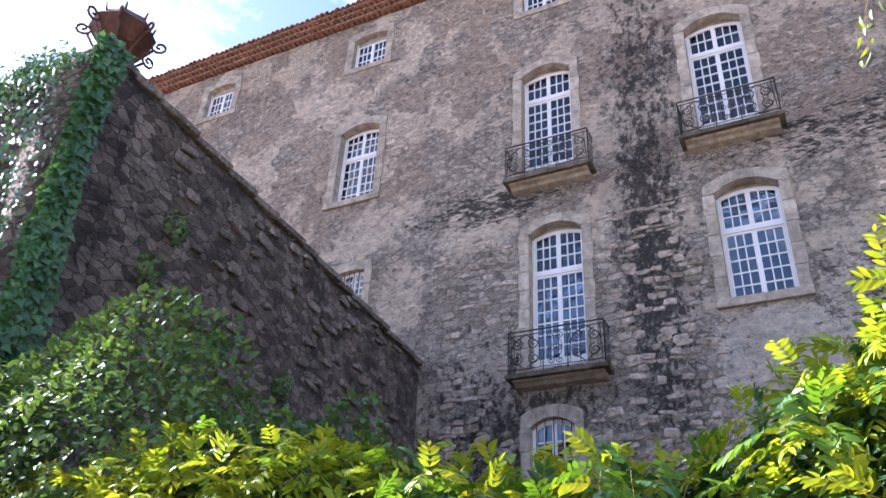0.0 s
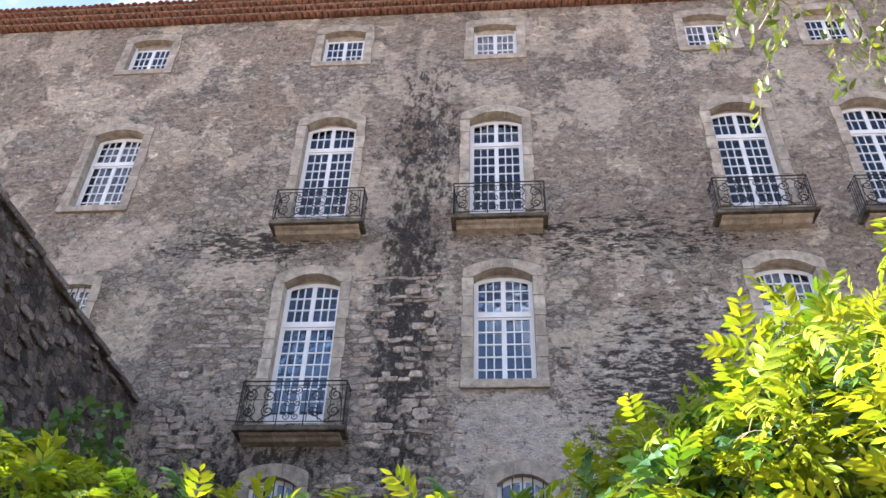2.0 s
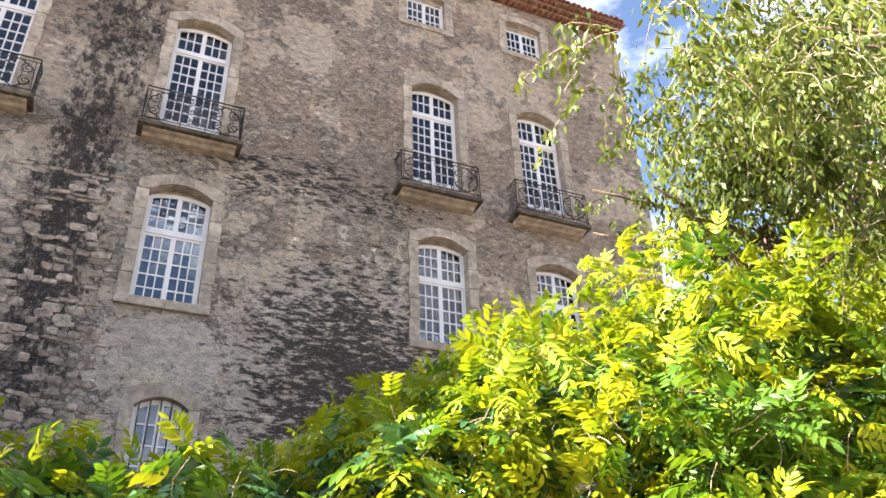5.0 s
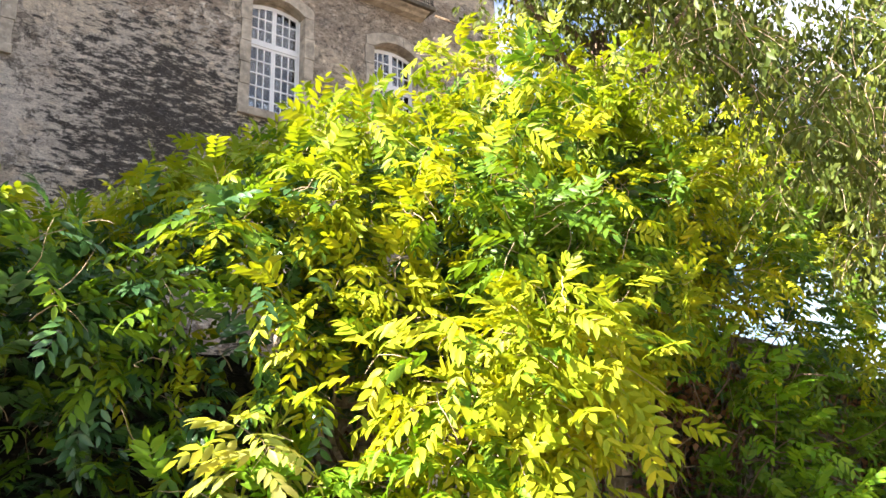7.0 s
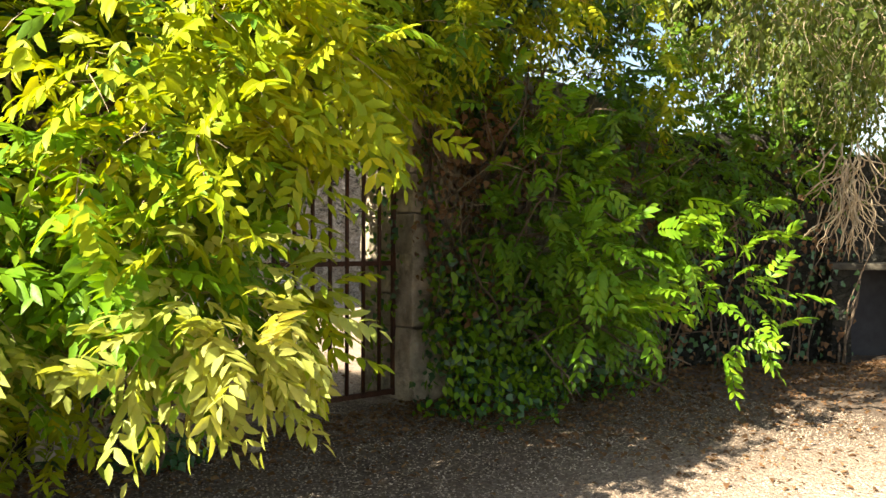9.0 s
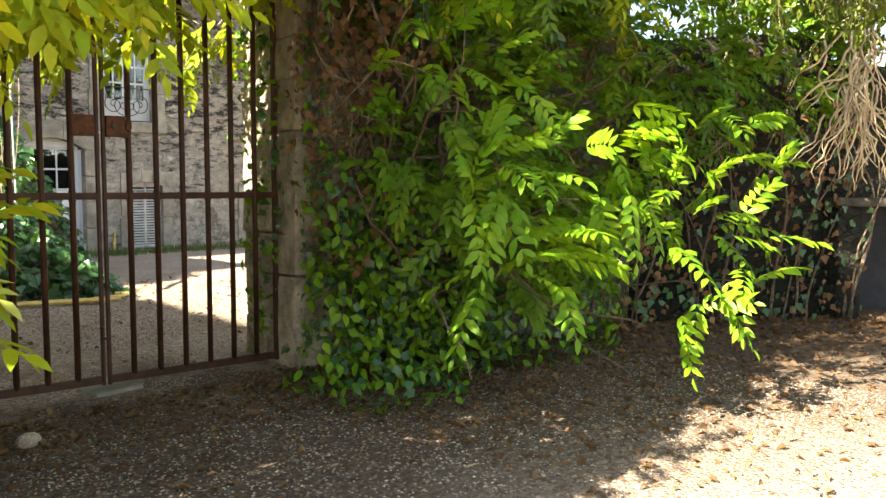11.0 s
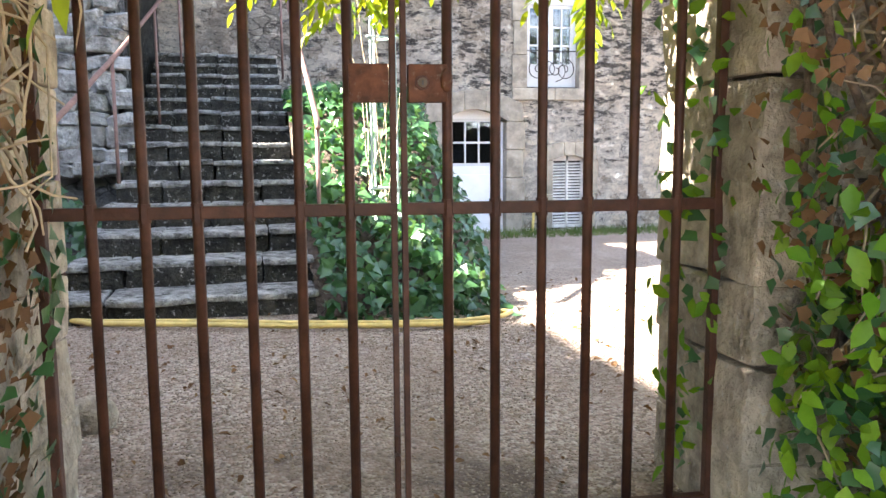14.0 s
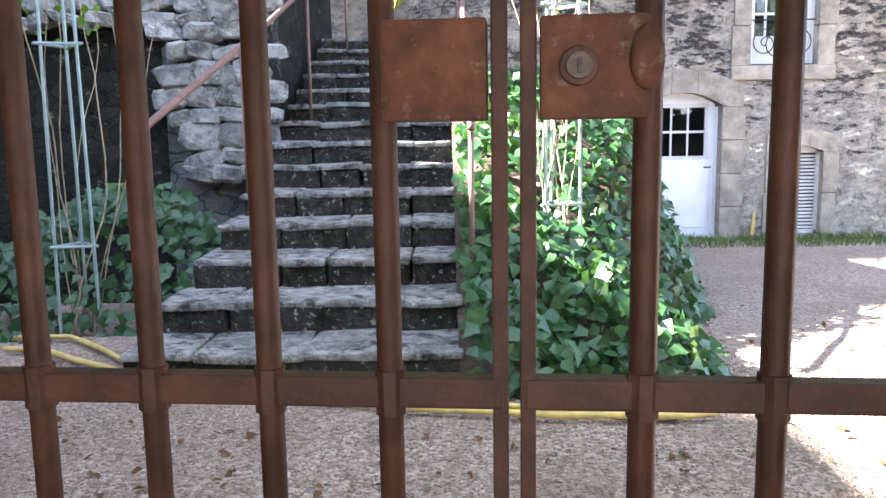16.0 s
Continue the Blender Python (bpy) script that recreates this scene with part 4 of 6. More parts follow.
# ---------------------------------------------------------------- terrace wing on the left
def grid_wall(name, p, q, z0, z1, thick, mat, bulge=0.06, step=0.3, batter=0.0):
    """A thick wall from p to q with an uneven face."""
    p, q = Vector(p), Vector(q)
    d = q - p
    nrm = Vector((d.y, -d.x, 0)).normalized()
    nu, nv = max(2, int(d.length / step)), max(2, int((z1 - z0) / step))
    bm = bmesh.new()
    for side in (0, 1):
        rows = []
        for j in range(nv + 1):
            row = []
            for i in range(nu + 1):
                c = p + d * (i / nu) + Vector((0, 0, z0 + (z1 - z0) * j / nv))
                if side == 0:
                    c += nrm * (bulge * noise.noise(c * 0.9) + batter * (1 - j / nv))
                else:
                    c -= nrm * (thick + 0.3 * bulge * noise.noise(c * 0.9))
                if j == nv:
                    c.z += 0.09 * noise.noise(c * 1.3)
                row.append(bm.verts.new(c))
            rows.append(row)
        for j in range(nv):
            for i in range(nu):
                f = (rows[j][i], rows[j][i + 1], rows[j + 1][i + 1], rows[j + 1][i])
                bm.faces.new(f if side == 0 else tuple(reversed(f)))
        if side == 0:
            front = rows
    for i in range(nu):
        bm.faces.new((front[nv][i], front[nv][i + 1], rows[nv][i + 1], rows[nv][i]))
    for j in range(nv):
        bm.faces.new((front[j][0], front[j + 1][0], rows[j + 1][0], rows[j][0]))
        bm.faces.new((front[j][nu], rows[j][nu], rows[j + 1][nu], front[j + 1][nu]))
    bmesh.ops.recalc_face_normals(bm, faces=bm.faces)
    return mesh_of(name, bm, mat, True)


WX = -6.45
WLEAN = -0.09


def wing_x(y):
    """The terrace wall runs a little askew of the house."""
    return WX + WLEAN * (y - 3.2)


wall_w = tagged(new("wall_west", grid_wall("wall_west", (WX, 3.2, 0), (wing_x(FY + 0.2), FY + 0.2, 0), -0.5, 9.08, 0.8, M_WING, 0.07)),
                "tall dark rubble terrace wall stained black by weather", "wall", kind="structure")
wall_e = tagged(new("wall_terrace_end", grid_wall("wall_terrace_end", (-26, 3.5, 0), (WX - 0.02, 3.2, 0), -0.5, 9.0, 0.8, M_WING, 0.07, 0.5)),
                "rubble end wall of the terrace grown over with ivy", "wall", kind="structure")
bm = bmesh.new()
box(bm, -26, WX - 1.2, 4.0, FY - 0.02, 8.0, 8.3)
tagged(new("floor_terrace", mesh_of("floor_terrace", bm, M_EARTH)), "earth floor of the raised terrace", "floor", kind="structure")
# coping along the wing
cop = thing("coping", label="worn flat coping stones along the terrace wall", category="coping", kind="structure")
y = 3.2
while y < FY - 0.3:
    L = random.uniform(0.5, 0.95)
    bm = bmesh.new()
    box(bm, wing_x(y) - 0.72, wing_x(y) + 0.05, y, min(y + L, FY - 0.02) - 0.012, 9.08, 9.18 + random.uniform(0, 0.03), 0.02)
    rough_block(bm, y, 0.02, 1)
    part("coping_stone", bm, M_STONE_W, cop)
    y += L


def build_lantern():
    bm = bmesh.new()
    box(bm, -7.45, -6.85, 3.55, 4.15, 8.6, 9.2, 0.04)
    rough_block(bm, 8, 0.02, 1)
    tagged(new("pedestal", mesh_of("pedestal", bm, M_STONE_W)), "squat stone pedestal on the terrace corner", "pedestal")
    e = thing("iron_finial", (-7.15, 3.85, 9.2), 0, "rusty iron lantern frame with scrolls on the terrace corner", "finial")
    bm = bmesh.new()
    tube(bm, [(0, 0, 0), (0, 0, 0.75)], 0.05, 8)
    part("pole", bm, M_GATE, e)
    for a in np.arange(0, 2 * math.pi, math.pi / 4):
        c, s = math.cos(a), math.sin(a)
        bm = bmesh.new()
        tube(bm, [(0.22 * c, 0.22 * s, 0.0), (0.16 * c, 0.16 * s, 0.35), (0.3 * c, 0.3 * s, 0.62), (0.48 * c, 0.48 * s, 0.9)], 0.022, 5)
        part("stay", bm, M_GATE, e)
        bm = bmesh.new()
        tube(bm, [(c * x, s * x, z) for x, _, z in spiral(0.55, 0.98, 0.13, 1.3, math.pi, 0, 12)], 0.02, 5)
        part("scroll", bm, M_GATE, e)
        bm = bmesh.new()
        tube(bm, [(0.36 * c, 0.36 * s, 1.1), (0.42 * c, 0.42 * s, 1.32)], 0.035, 5, 0.3)
        part("spike", bm, M_GATE, e)
    bm = bmesh.new()
    bmesh.ops.create_cone(bm, cap_ends=True, segments=8, radius1=0.3, radius2=0.5, depth=0.3, matrix=Matrix.Translation((0, 0, 0.9)))
    bmesh.ops.create_cone(bm, cap_ends=True, segments=8, radius1=0.5, radius2=0.36, depth=0.2, matrix=Matrix.Translation((0, 0, 1.15)))
    rough_block(bm, 2, 0.03, 1)
    part("basket", bm, M_GATE, e)


build_lantern()

# ---------------------------------------------------------------- garden wall and gate
GA = radians(-5.25)
gc, gs = math.cos(GA), math.sin(GA)
G0 = Vector((3.93, 3.52, 0))


def along(s, off=0.0, z=0.0):
    """A place s metres along the gate line from the gate's middle, off metres towards the yard."""
    return Vector((G0.x + gc * s - gs * off, G0.y + gs * s + gc * off, z))


# dark rubble, so that gaps in the vine look deeply shaded
tagged(new("wall_garden_1", grid_wall("wall_garden_1", along(-14, -0.1), along(-1.2, -0.1), -0.3, 2.3, 0.5, M_MOSSY_SHADED, 0.08)),
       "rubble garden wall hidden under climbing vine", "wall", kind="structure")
tagged(new("wall_garden_2", grid_wall("wall_garden_2", along(1.25, -0.12), (8.0, 2.75, 0), -0.3, 2.7, 0.5, M_GARDEN, 0.1)),
       "rubble garden wall under ivy and dead vine stems", "wall", kind="structure")
# these two walls get their deep shade partly from the near-black colour
tagged(new("wall_garden_3", grid_wall("wall_garden_3", (8.0, 2.75, 0), (9.5, 1.75, 0), -0.3, 2.4, 0.5, M_MOSSY_SHADED, 0.12)),
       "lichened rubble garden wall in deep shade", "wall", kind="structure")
tagged(new("wall_garden_4", grid_wall("wall_garden_4", (10.6, 0.9, 0), (17.0, -3.6, 0), -0.3, 2.2, 0.5, M_MOSSY_SHADED, 0.12)),
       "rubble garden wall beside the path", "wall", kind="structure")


def build_pillar(name, s0, s1, label):
    e = thing(name, tuple(along((s0 + s1) / 2, 0.1)), math.degrees(GA), label, "gate pillar", kind="structure")
    h = abs(s1 - s0) / 2
    bm = bmesh.new()
    box(bm, -h + 0.04, h - 0.04, -0.28, 0.32, -0.2, 2.65)
    part("core", bm, M_GARDEN, e)
    z = -0.05
    while z < 2.6:
        hh = random.uniform(0.16, 0.34)
        cut = random.uniform(-0.4, 0.4) * h
        for a, b in ((-h, cut), (cut, h)):
            bm = bmesh.new()
            dy = random.uniform(0, 0.03)
            box(bm, a + 0.002, b - 0.002, -0.32 - dy, 0.36 + dy, z, z + hh - 0.004, 0.014)
            rough_block(bm, z + a, 0.028, 1)
            part("stone", bm, M_STONE_P, e)
        z += hh
    return e


build_pillar("gate_pillar_1", -1.64, -1.13, "rough pale stone gate pillar with ivy")
build_pillar("gate_pillar_2", 1.06, 1.62, "rough stone gate pillar tangled in stems and ivy")


def build_gate():
    e = thing("iron_gate", tuple(G0), math.degrees(GA), "closed double gate of brown painted iron bars", "gate")
    H, sp = 2.45, 0.1515
    for sg, nm in ((-1, "gate_leaf"), (1, "gate_leaf")):
        leaf = new(nm)
        leaf.parent = e
        for nm2, z, hh, d in (("bottom_rail", 0.06, 0.022, 0.016), ("middle_rail", 1.083, 0.019, 0.016), ("top_rail", H - 0.1, 0.02, 0.016)):
            bm = bmesh.new()
            a, b = sorted((sg * 0.012, sg * 1.05))
            box(bm, a, b, -d, d, z - hh, z + hh, 0.004)
            part(nm2, bm, M_GATE, leaf)
        bm = bmesh.new()
        tube(bm, [(0, 0, 0.07), (0, 0, H)], 0.0165, 8)
        me = mesh_of("bar", bm, M_GATE, True)
        for k in range(1, 7):
            shared("bar", me, leaf, (sg * sp * k, -0.004, 0), (0, 0, random.uniform(0, 3)))
            bm = bmesh.new()
            tube(bm, [(sg * sp * k, -0.004, 1.055), (sg * sp * k, -0.004, 1.111)], 0.0195, 8)
            part("collar", bm, M_GATE, leaf)
        bm = bmesh.new()
        a, b = sorted((sg * 0.007, sg * 0.026))
        box(bm, a, b, -0.014, 0.014, 0.03, H, 0.003)
        part("meeting_stile", bm, M_GATE, leaf)
        bm = bmesh.new()
        a, b = sorted((sg * 1.035, sg * 1.065))
        box(bm, a, b, -0.018, 0.018, 0.03, H, 0.004)
        part("hinge_stile", bm, M_GATE, leaf)
        bm = bmesh.new()
        a, b = sorted((sg * 0.03, sg * 0.150))
        box(bm, a, b, -0.026, 0.02, 1.408, 1.522, 0.004)
        lock = part("lock_plate", bm, M_RUST, leaf, "rusty brown iron lock plate")
        if sg > 0:
            for x, r, d in ((0.072, 0.015, 0.012), (0.072, 0.022, 0.004)):
                bm = bmesh.new()
                bmesh.ops.create_cone(bm, cap_ends=True, segments=20, radius1=r, radius2=r * 0.95, depth=d, matrix=Matrix.Translation((x, -0.028 - d / 2, 1.466)) @ Matrix.Rotation(radians(90), 4, "X"))
                part("lock_cylinder", bm, M_STEEL if r < 0.02 else M_GATE, lock)
            # the hole is a small box painted dark
            bm = bmesh.new()
            box(bm, 0.0695, 0.0745, -0.043, -0.039, 1.458, 1.472)
            part("keyhole", bm, M_UNLIT, lock)
            bm = bmesh.new()
            bmesh.ops.create_uvsphere(bm, u_segments=16, v_segments=10, radius=1, matrix=Matrix.Translation((0.146, -0.03, 1.474)) @ Matrix.Diagonal((0.019, 0.008, 0.036, 1)))
            part("escutcheon", bm, M_RUST, lock, "oval worn metal keyhole cover", True)
        else:
            bm = bmesh.new()
            tube(bm, [(-0.02, -0.022, 0.05), (-0.02, -0.022, 0.36)], 0.009, 8)
            tube(bm, [(-0.02, -0.022, 0.3), (-0.02, -0.06, 0.3)], 0.009, 8)
            part("drop_bolt", bm, M_GATE, leaf)
    return e


build_gate()
bm = bmesh.new()
box(bm, -0.14, 0.14, -0.1, 0.12, -0.03, 0.022, 0.02)
rough_block(bm, 5, 0.015, 1)
st = tagged(new("stop_stone", mesh_of("stop_stone", bm, M_ASHLAR)), "flat worn stone under the gate's bolt", "stone")
st.matrix_world = pose(*along(0.02, -0.02), 0, 0, 8)

# ---------------------------------------------------------------- stairs
stair = thing("staircase", (0, 0, 0), 0, "long flight of worn lichened stone steps rising from the yard", "staircase", kind="structure")
RISE, TREAD, SY, SZ, NSTEP = 0.170, 0.445, 6.45, 0.32, 14
for k in range(NSTEP):
    xl = 2.2 + 0.05 * k if k < 4 else 2.4
    xr = 3.93 + random.uniform(-0.015, 0.015)
    cuts = sorted([xl, xr] + [xl + (xr - xl) * q for q in (random.uniform(0.2, 0.35), random.uniform(0.45, 0.6), random.uniform(0.7, 0.85))])
    y0, z0 = SY + TREAD * k, SZ + RISE * k
    for a, b in zip(cuts, cuts[1:]):
        bm = bmesh.new()
        box(bm, a + 0.002, b - 0.002, y0 - random.uniform(0, 0.015), y0 + TREAD + 0.12, z0 - 0.045, z0, 0.016)
        rough_block(bm, k * 1.7 + a, 0.024, 2)
        part("tread_stone", bm, M_STEP, stair, smooth=True)
        # front face as its own dark piece, its shade put into the colour
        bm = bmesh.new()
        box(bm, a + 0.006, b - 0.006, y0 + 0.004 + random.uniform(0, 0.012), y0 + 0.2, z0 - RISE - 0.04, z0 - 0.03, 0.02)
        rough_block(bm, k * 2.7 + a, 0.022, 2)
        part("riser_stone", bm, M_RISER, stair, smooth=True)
bm = bmesh.new()
for k in range(NSTEP):
    box(bm, 2.35, 3.9, SY + TREAD * k + 0.1, FY - 0.01, SZ + RISE * (k - 1) - 0.2, SZ + RISE * (k - 1) - 0.01)
box(bm, 2.4, 3.9, SY + TREAD * NSTEP + 0.1, FY - 0.01, 0, SZ + RISE * (NSTEP - 1) - 0.004)
part("core", bm, M_MOSSY_SHADED, stair)


def handrail(name, pts, posts, label):
    e = thing(name, label=label, category="handrail")
    bm = bmesh.new()
    tube(bm, pts, 0.022, 8)
    part("rail", bm, M_RAIL, e, "", True)
    for (x, y, z0), z1 in posts:
        bm = bmesh.new()
        tube(bm, [(x, y, z0), (x, y, z1)], 0.016, 8)
        part("post", bm, M_RAIL, e, "", True)


handrail("handrail", [(2.24, 6.82, 1.38), (2.25, 6.9, 1.46), (2.45, 8.45, 2.08), (2.62, 10.2, 2.78), (2.72, 12.2, 3.5)],
         [((2.25, 6.9, 0.12), 1.44), ((2.43, 8.3, 0.5), 2.02), ((2.62, 10.0, 1.4), 2.7), ((2.72, 12.1, 2.2), 3.46)],
         "pink brown iron handrail on thin posts beside the steps")
handrail("handrail", [(3.99, 6.95, 1.42), (3.99, 7.05, 1.5), (4.0, 9.0, 2.3), (4.0, 12.2, 3.6)],
         [((3.99, 7.03, 0.3), 1.48), ((4.0, 9.0, 0.9), 2.28), ((4.0, 12.1, 2.2), 3.55)],
         "pink brown iron handrail at the ivy side of the steps")

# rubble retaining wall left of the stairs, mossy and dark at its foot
tagged(new("wall_yard_1", grid_wall("wall_yard_1", (-6.9, 9.9, 0), (1.45, 9.536, 0), -0.3, 4.6, 0.7, M_MOSSY_SHADED, 0.12)),
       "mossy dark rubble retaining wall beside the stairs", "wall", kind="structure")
tagged(new("wall_yard_3", grid_wall("wall_yard_3", (1.45, 9.536, 0), (2.28, 9.5, 0), -0.3, 4.6, 0.7, M_GREY, 0.12)),
       "pale grey rubble end of the retaining wall beside the stairs", "wall", kind="structure")
tagged(new("wall_yard_2", grid_wall("wall_yard_2", (2.3, 9.55, 0), (2.3, 14.1, 0), 0.5, 4.6, 0.6, M_MOSSY_SHADED, 0.1)),
       "rubble side wall of the stairs", "wall", kind="structure")


# ---------------------------------------------------------------- climbing vine along the garden wall
def hedge_top(x):
    """Height of the vine's crest along the wall."""
    pts = ((-12, 2.6), (-3.7, 2.95), (-2.5, 3.3), (-1.1, 2.98), (0.0, 2.86), (0.5, 2.92), (1.13, 3.2), (1.6, 3.45), (2.3, 3.95), (2.8, 4.2), (3.4, 4.3))
    return float(np.interp(x, [p[0] for p in pts], [p[1] for p in pts]))


def hedge_front(x):
    """How far the vine hangs out in front of the wall."""
    return float(np.interp(x, [-12, -3, 0.2, 1.2, 1.7, 2.5, 3.0], [2.15, 2.2, 2.3, 2.25, 2.1, 1.9, 1.85]))


def hedge_points(n, x0, x1, low=0.1):
    base, out = [], []
    while len(base) < n:
        x = RNG.uniform(x0, x1)
        top, fr = hedge_top(x) - 0.04, hedge_front(x)
        s = RNG.random()
        tuck = 0.45 * RNG.random() ** 2.2
        bump_ = 0.28 * noise.noise(Vector((x * 0.9, s * 4.0, 1.3))) + 0.14 * noise.noise(Vector((x * 2.6, s * 9.0, 4.3)))
        if s < 0.62:
            z = low + (top - 0.45 - low) * s / 0.62
            y = fr + 0.35 * (1 - z / top) ** 2 - bump_ + tuck + 0.35 * max(0.0, 1 - ((x - 0.1) / 1.3) ** 4)
            o = Vector((0, -1, 0.35))
        else:
            q = (s - 0.62) / 0.38
            a = q * math.pi * 0.75
            y = fr + 0.55 - 0.55 * math.cos(a) + 0.9 * q
            z = top - 0.45 + (0.45 + bump_) * math.sin(a) - tuck * 0.7
            o = Vector((0, -math.cos(a), math.sin(a)))
        if noise.noise(Vector((x * 2.1, y * 2.1, z * 2.1))) < -0.1 - 0.25 * (z / top) and tuck < 0.3:
            continue
        base.append((x, y, z))
        out.append(o + Vector(RNG.normal(0, 0.45, 3)))
    return np.array(base), unit(np.array(out))


def vine_thing(name, label, group=""):
    return thing(name, label=label, category="climbing vine", group=group)


def leaves(parent, name, sets, mat, label=""):
    ob = new(name, scatter_mesh(name, sets, mat))
    ob.parent = parent
    ob["kind"] = "stuff"
    if label:
        ob["label"] = label
    return ob


def stems(parent, rows, r, mat=M_BARK, name="stem"):
    for pts in rows:
        bm = bmesh.new()
        tube(bm, pts, r * random.uniform(0.7, 1.3), 5, 0.45)
        part(name, bm, mat, parent, "", True)


def wander(p, d, n, step, droop=0.0, curl=0.35):
    p, d = Vector(p), Vector(d).normalized()
    pts = [p.copy()]
    for i in range(n):
        d = (d + Vector((random.gauss(0, curl), random.gauss(0, curl), random.gauss(0, curl) - droop)) * 0.5).normalized()
        p = p + d * step
        pts.append(p.copy())
    return pts


def shoots(starts, outs, nodes=6, step=0.055, droop=0.10, curl=0.28):
    """Leafy shoots: from each start a stem wanders outwards; gives leaf bases, leaf directions and the stems' points."""
    p, d = starts.copy(), outs.copy()
    line, base, out = [p.copy()], [], []
    turn = unit(RNG.normal(0, 1, p.shape))
    for k in range(nodes):
        d = unit(d + RNG.normal(0, curl, p.shape) - np.array([0, 0, droop]))
        p = p + d * step * RNG.uniform(0.8, 1.25, (len(p), 1))
        line.append(p.copy())
        side = unit(np.cross(d, turn)) * (1 if k % 2 else -1)
        live = RNG.random(len(p)) < 0.93
        base.append(p[live])
        out.append(unit(side + d * 0.55 + RNG.normal(0, 0.22, p.shape))[live])
    return np.concatenate(base), np.concatenate(out), np.stack(line, 1)


def fine_stems(parent, lines, r, mat, name="fine_wood"):
    """Three-sided thin stems along many lines, joined in one mesh."""
    n, k, _ = lines.shape
    d = unit(np.gradient(lines, axis=1))
    a = unit(np.cross(d, np.array([0.31, 0.17, 0.93])))
    b = np.cross(d, a)
    taper = np.linspace(1, 0.4, k)[None, :, None]
    ring = [lines + r * taper * (math.cos(t) * a + math.sin(t) * b) for t in (0, 2.094, 4.189)]
    v = np.stack(ring, 2).reshape(-1, 3)
    idx = np.arange(n * k * 3).reshape(n, k, 3)
    f = [np.stack([idx[:, :-1, i], idx[:, :-1, (i + 1) % 3], idx[:, 1:, (i + 1) % 3], idx[:, 1:, i]], -1).reshape(-1, 4) for i in range(3)]
    ob = new(name, from_np(name, v, np.concatenate(f), mat, True))
    ob.parent, ob["kind"] = parent, "stuff"
    return ob


vine = vine_thing("vine_hedge", "dense yellow green climbing vine covering the garden wall")
p, o = hedge_points(1200, -6.0, 2.2, 0.35)
p, o, st_lines = shoots(p - o * 0.1, unit(o * 0.8 + np.array([0, -0.3, 0.25])), 6)
fine_stems(vine, st_lines, 0.003, M_TWIG)
tops = np.array([hedge_top(x) for x in p[:, 0]])
green = (np.abs(p[:, 0] + RNG.normal(0, 0.3, len(p)) - 0.1) < 1.15) & (p[:, 2] < tops - 0.3 + RNG.normal(0, 0.12, len(p))) | (RNG.random(len(p)) < 0.07)
leaves(vine, "leaves", [compound(p[~green], o[~green], RNG.uniform(0.18, 0.30, (~green).sum()), 5, 0.076, 0.026)], M_VINE)
# half of the green face takes the dark ivy colour, to paint its shade
in_shade = green & (RNG.random(len(p)) < 0.5) & (p[:, 2] < tops - 0.2)
leaves(vine, "shade_leaves", [compound(p[in_shade], o[in_shade], RNG.uniform(0.18, 0.30, in_shade.sum()), 5, 0.08, 0.031)], M_IVY, "vine leaves coloured dark for the shade on the vine's face")
green &= ~in_shade
leaves(vine, "green_leaves", [compound(p[green], o[green], RNG.uniform(0.18, 0.30, green.sum()), 5, 0.08, 0.029)], M_VINE_D, "green leaves on the face of the vine")
# inner leaves in the dark ivy colour, so gaps between sprays look shaded
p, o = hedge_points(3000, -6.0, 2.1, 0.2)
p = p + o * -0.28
leaves(vine, "inner_leaves", [compound(p, o, RNG.uniform(0.18, 0.28, len(p)), 4, 0.08, 0.036)], M_IVY, "leaves inside the vine coloured darker for the shade within")
# the mass over the gate and on to the right
crest, crest_green = [], []
for c, r, n in (((2.7, 2.6, 3.1), (0.8, 0.85, 0.85), 210), ((3.65, 2.6, 3.45), (1.05, 1.0, 0.95), 380), ((4.7, 2.7, 3.4), (1.2, 1.0, 1.05), 360), ((6.0, 2.65, 2.8), (1.3, 0.9, 1.1), 220), ((2.3, 1.6, 2.3), (0.6, 0.5, 0.5), 90), ((3.3, 1.9, 2.55), (0.7, 0.5, 0.35), 50)):
    a, b = on_blob(n, c, r, None, 0.4)
    keep = (a[:, 2] > 2.15) | (a[:, 0] < 2.75)
    keep &= np.array([noise.noise(Vector(q) * 1.9) > -0.16 for q in a])
    q, o, ln = shoots(a[keep], unit(b[keep] * 0.7 + np.array([0, -0.15, 0.2]) + RNG.normal(0, 0.35, (keep.sum(), 3))), 6)
    k = (q[:, 2] > 2.05) | (q[:, 0] < 2.75)
    q, o = q[k], o[k]
    fine_stems(vine, ln, 0.003, M_TWIG)
    g_ = (np.array([noise.noise(Vector(w) * 1.3 + Vector((4, 2, 9))) for w in q]) + RNG.normal(0, 0.12, len(q))) > np.interp(q[:, 2], [2.2, 3.6, 4.6], [0.08, 0.3, 0.6])
    crest.append(compound(q[~g_], o[~g_], RNG.uniform(0.17, 0.28, (~g_).sum()), 5, 0.072, 0.024))
    crest_green.append(compound(q[g_], o[g_], RNG.uniform(0.17, 0.28, g_.sum()), 5, 0.076, 0.027))
leaves(vine, "crown_leaves", crest, M_VINE)
leaves(vine, "crown_green_leaves", crest_green, M_VINE_D, "fresh green leaves among the yellow ones")
# dark filling under the crown: shade between the sprays, put into leaf colour
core = []
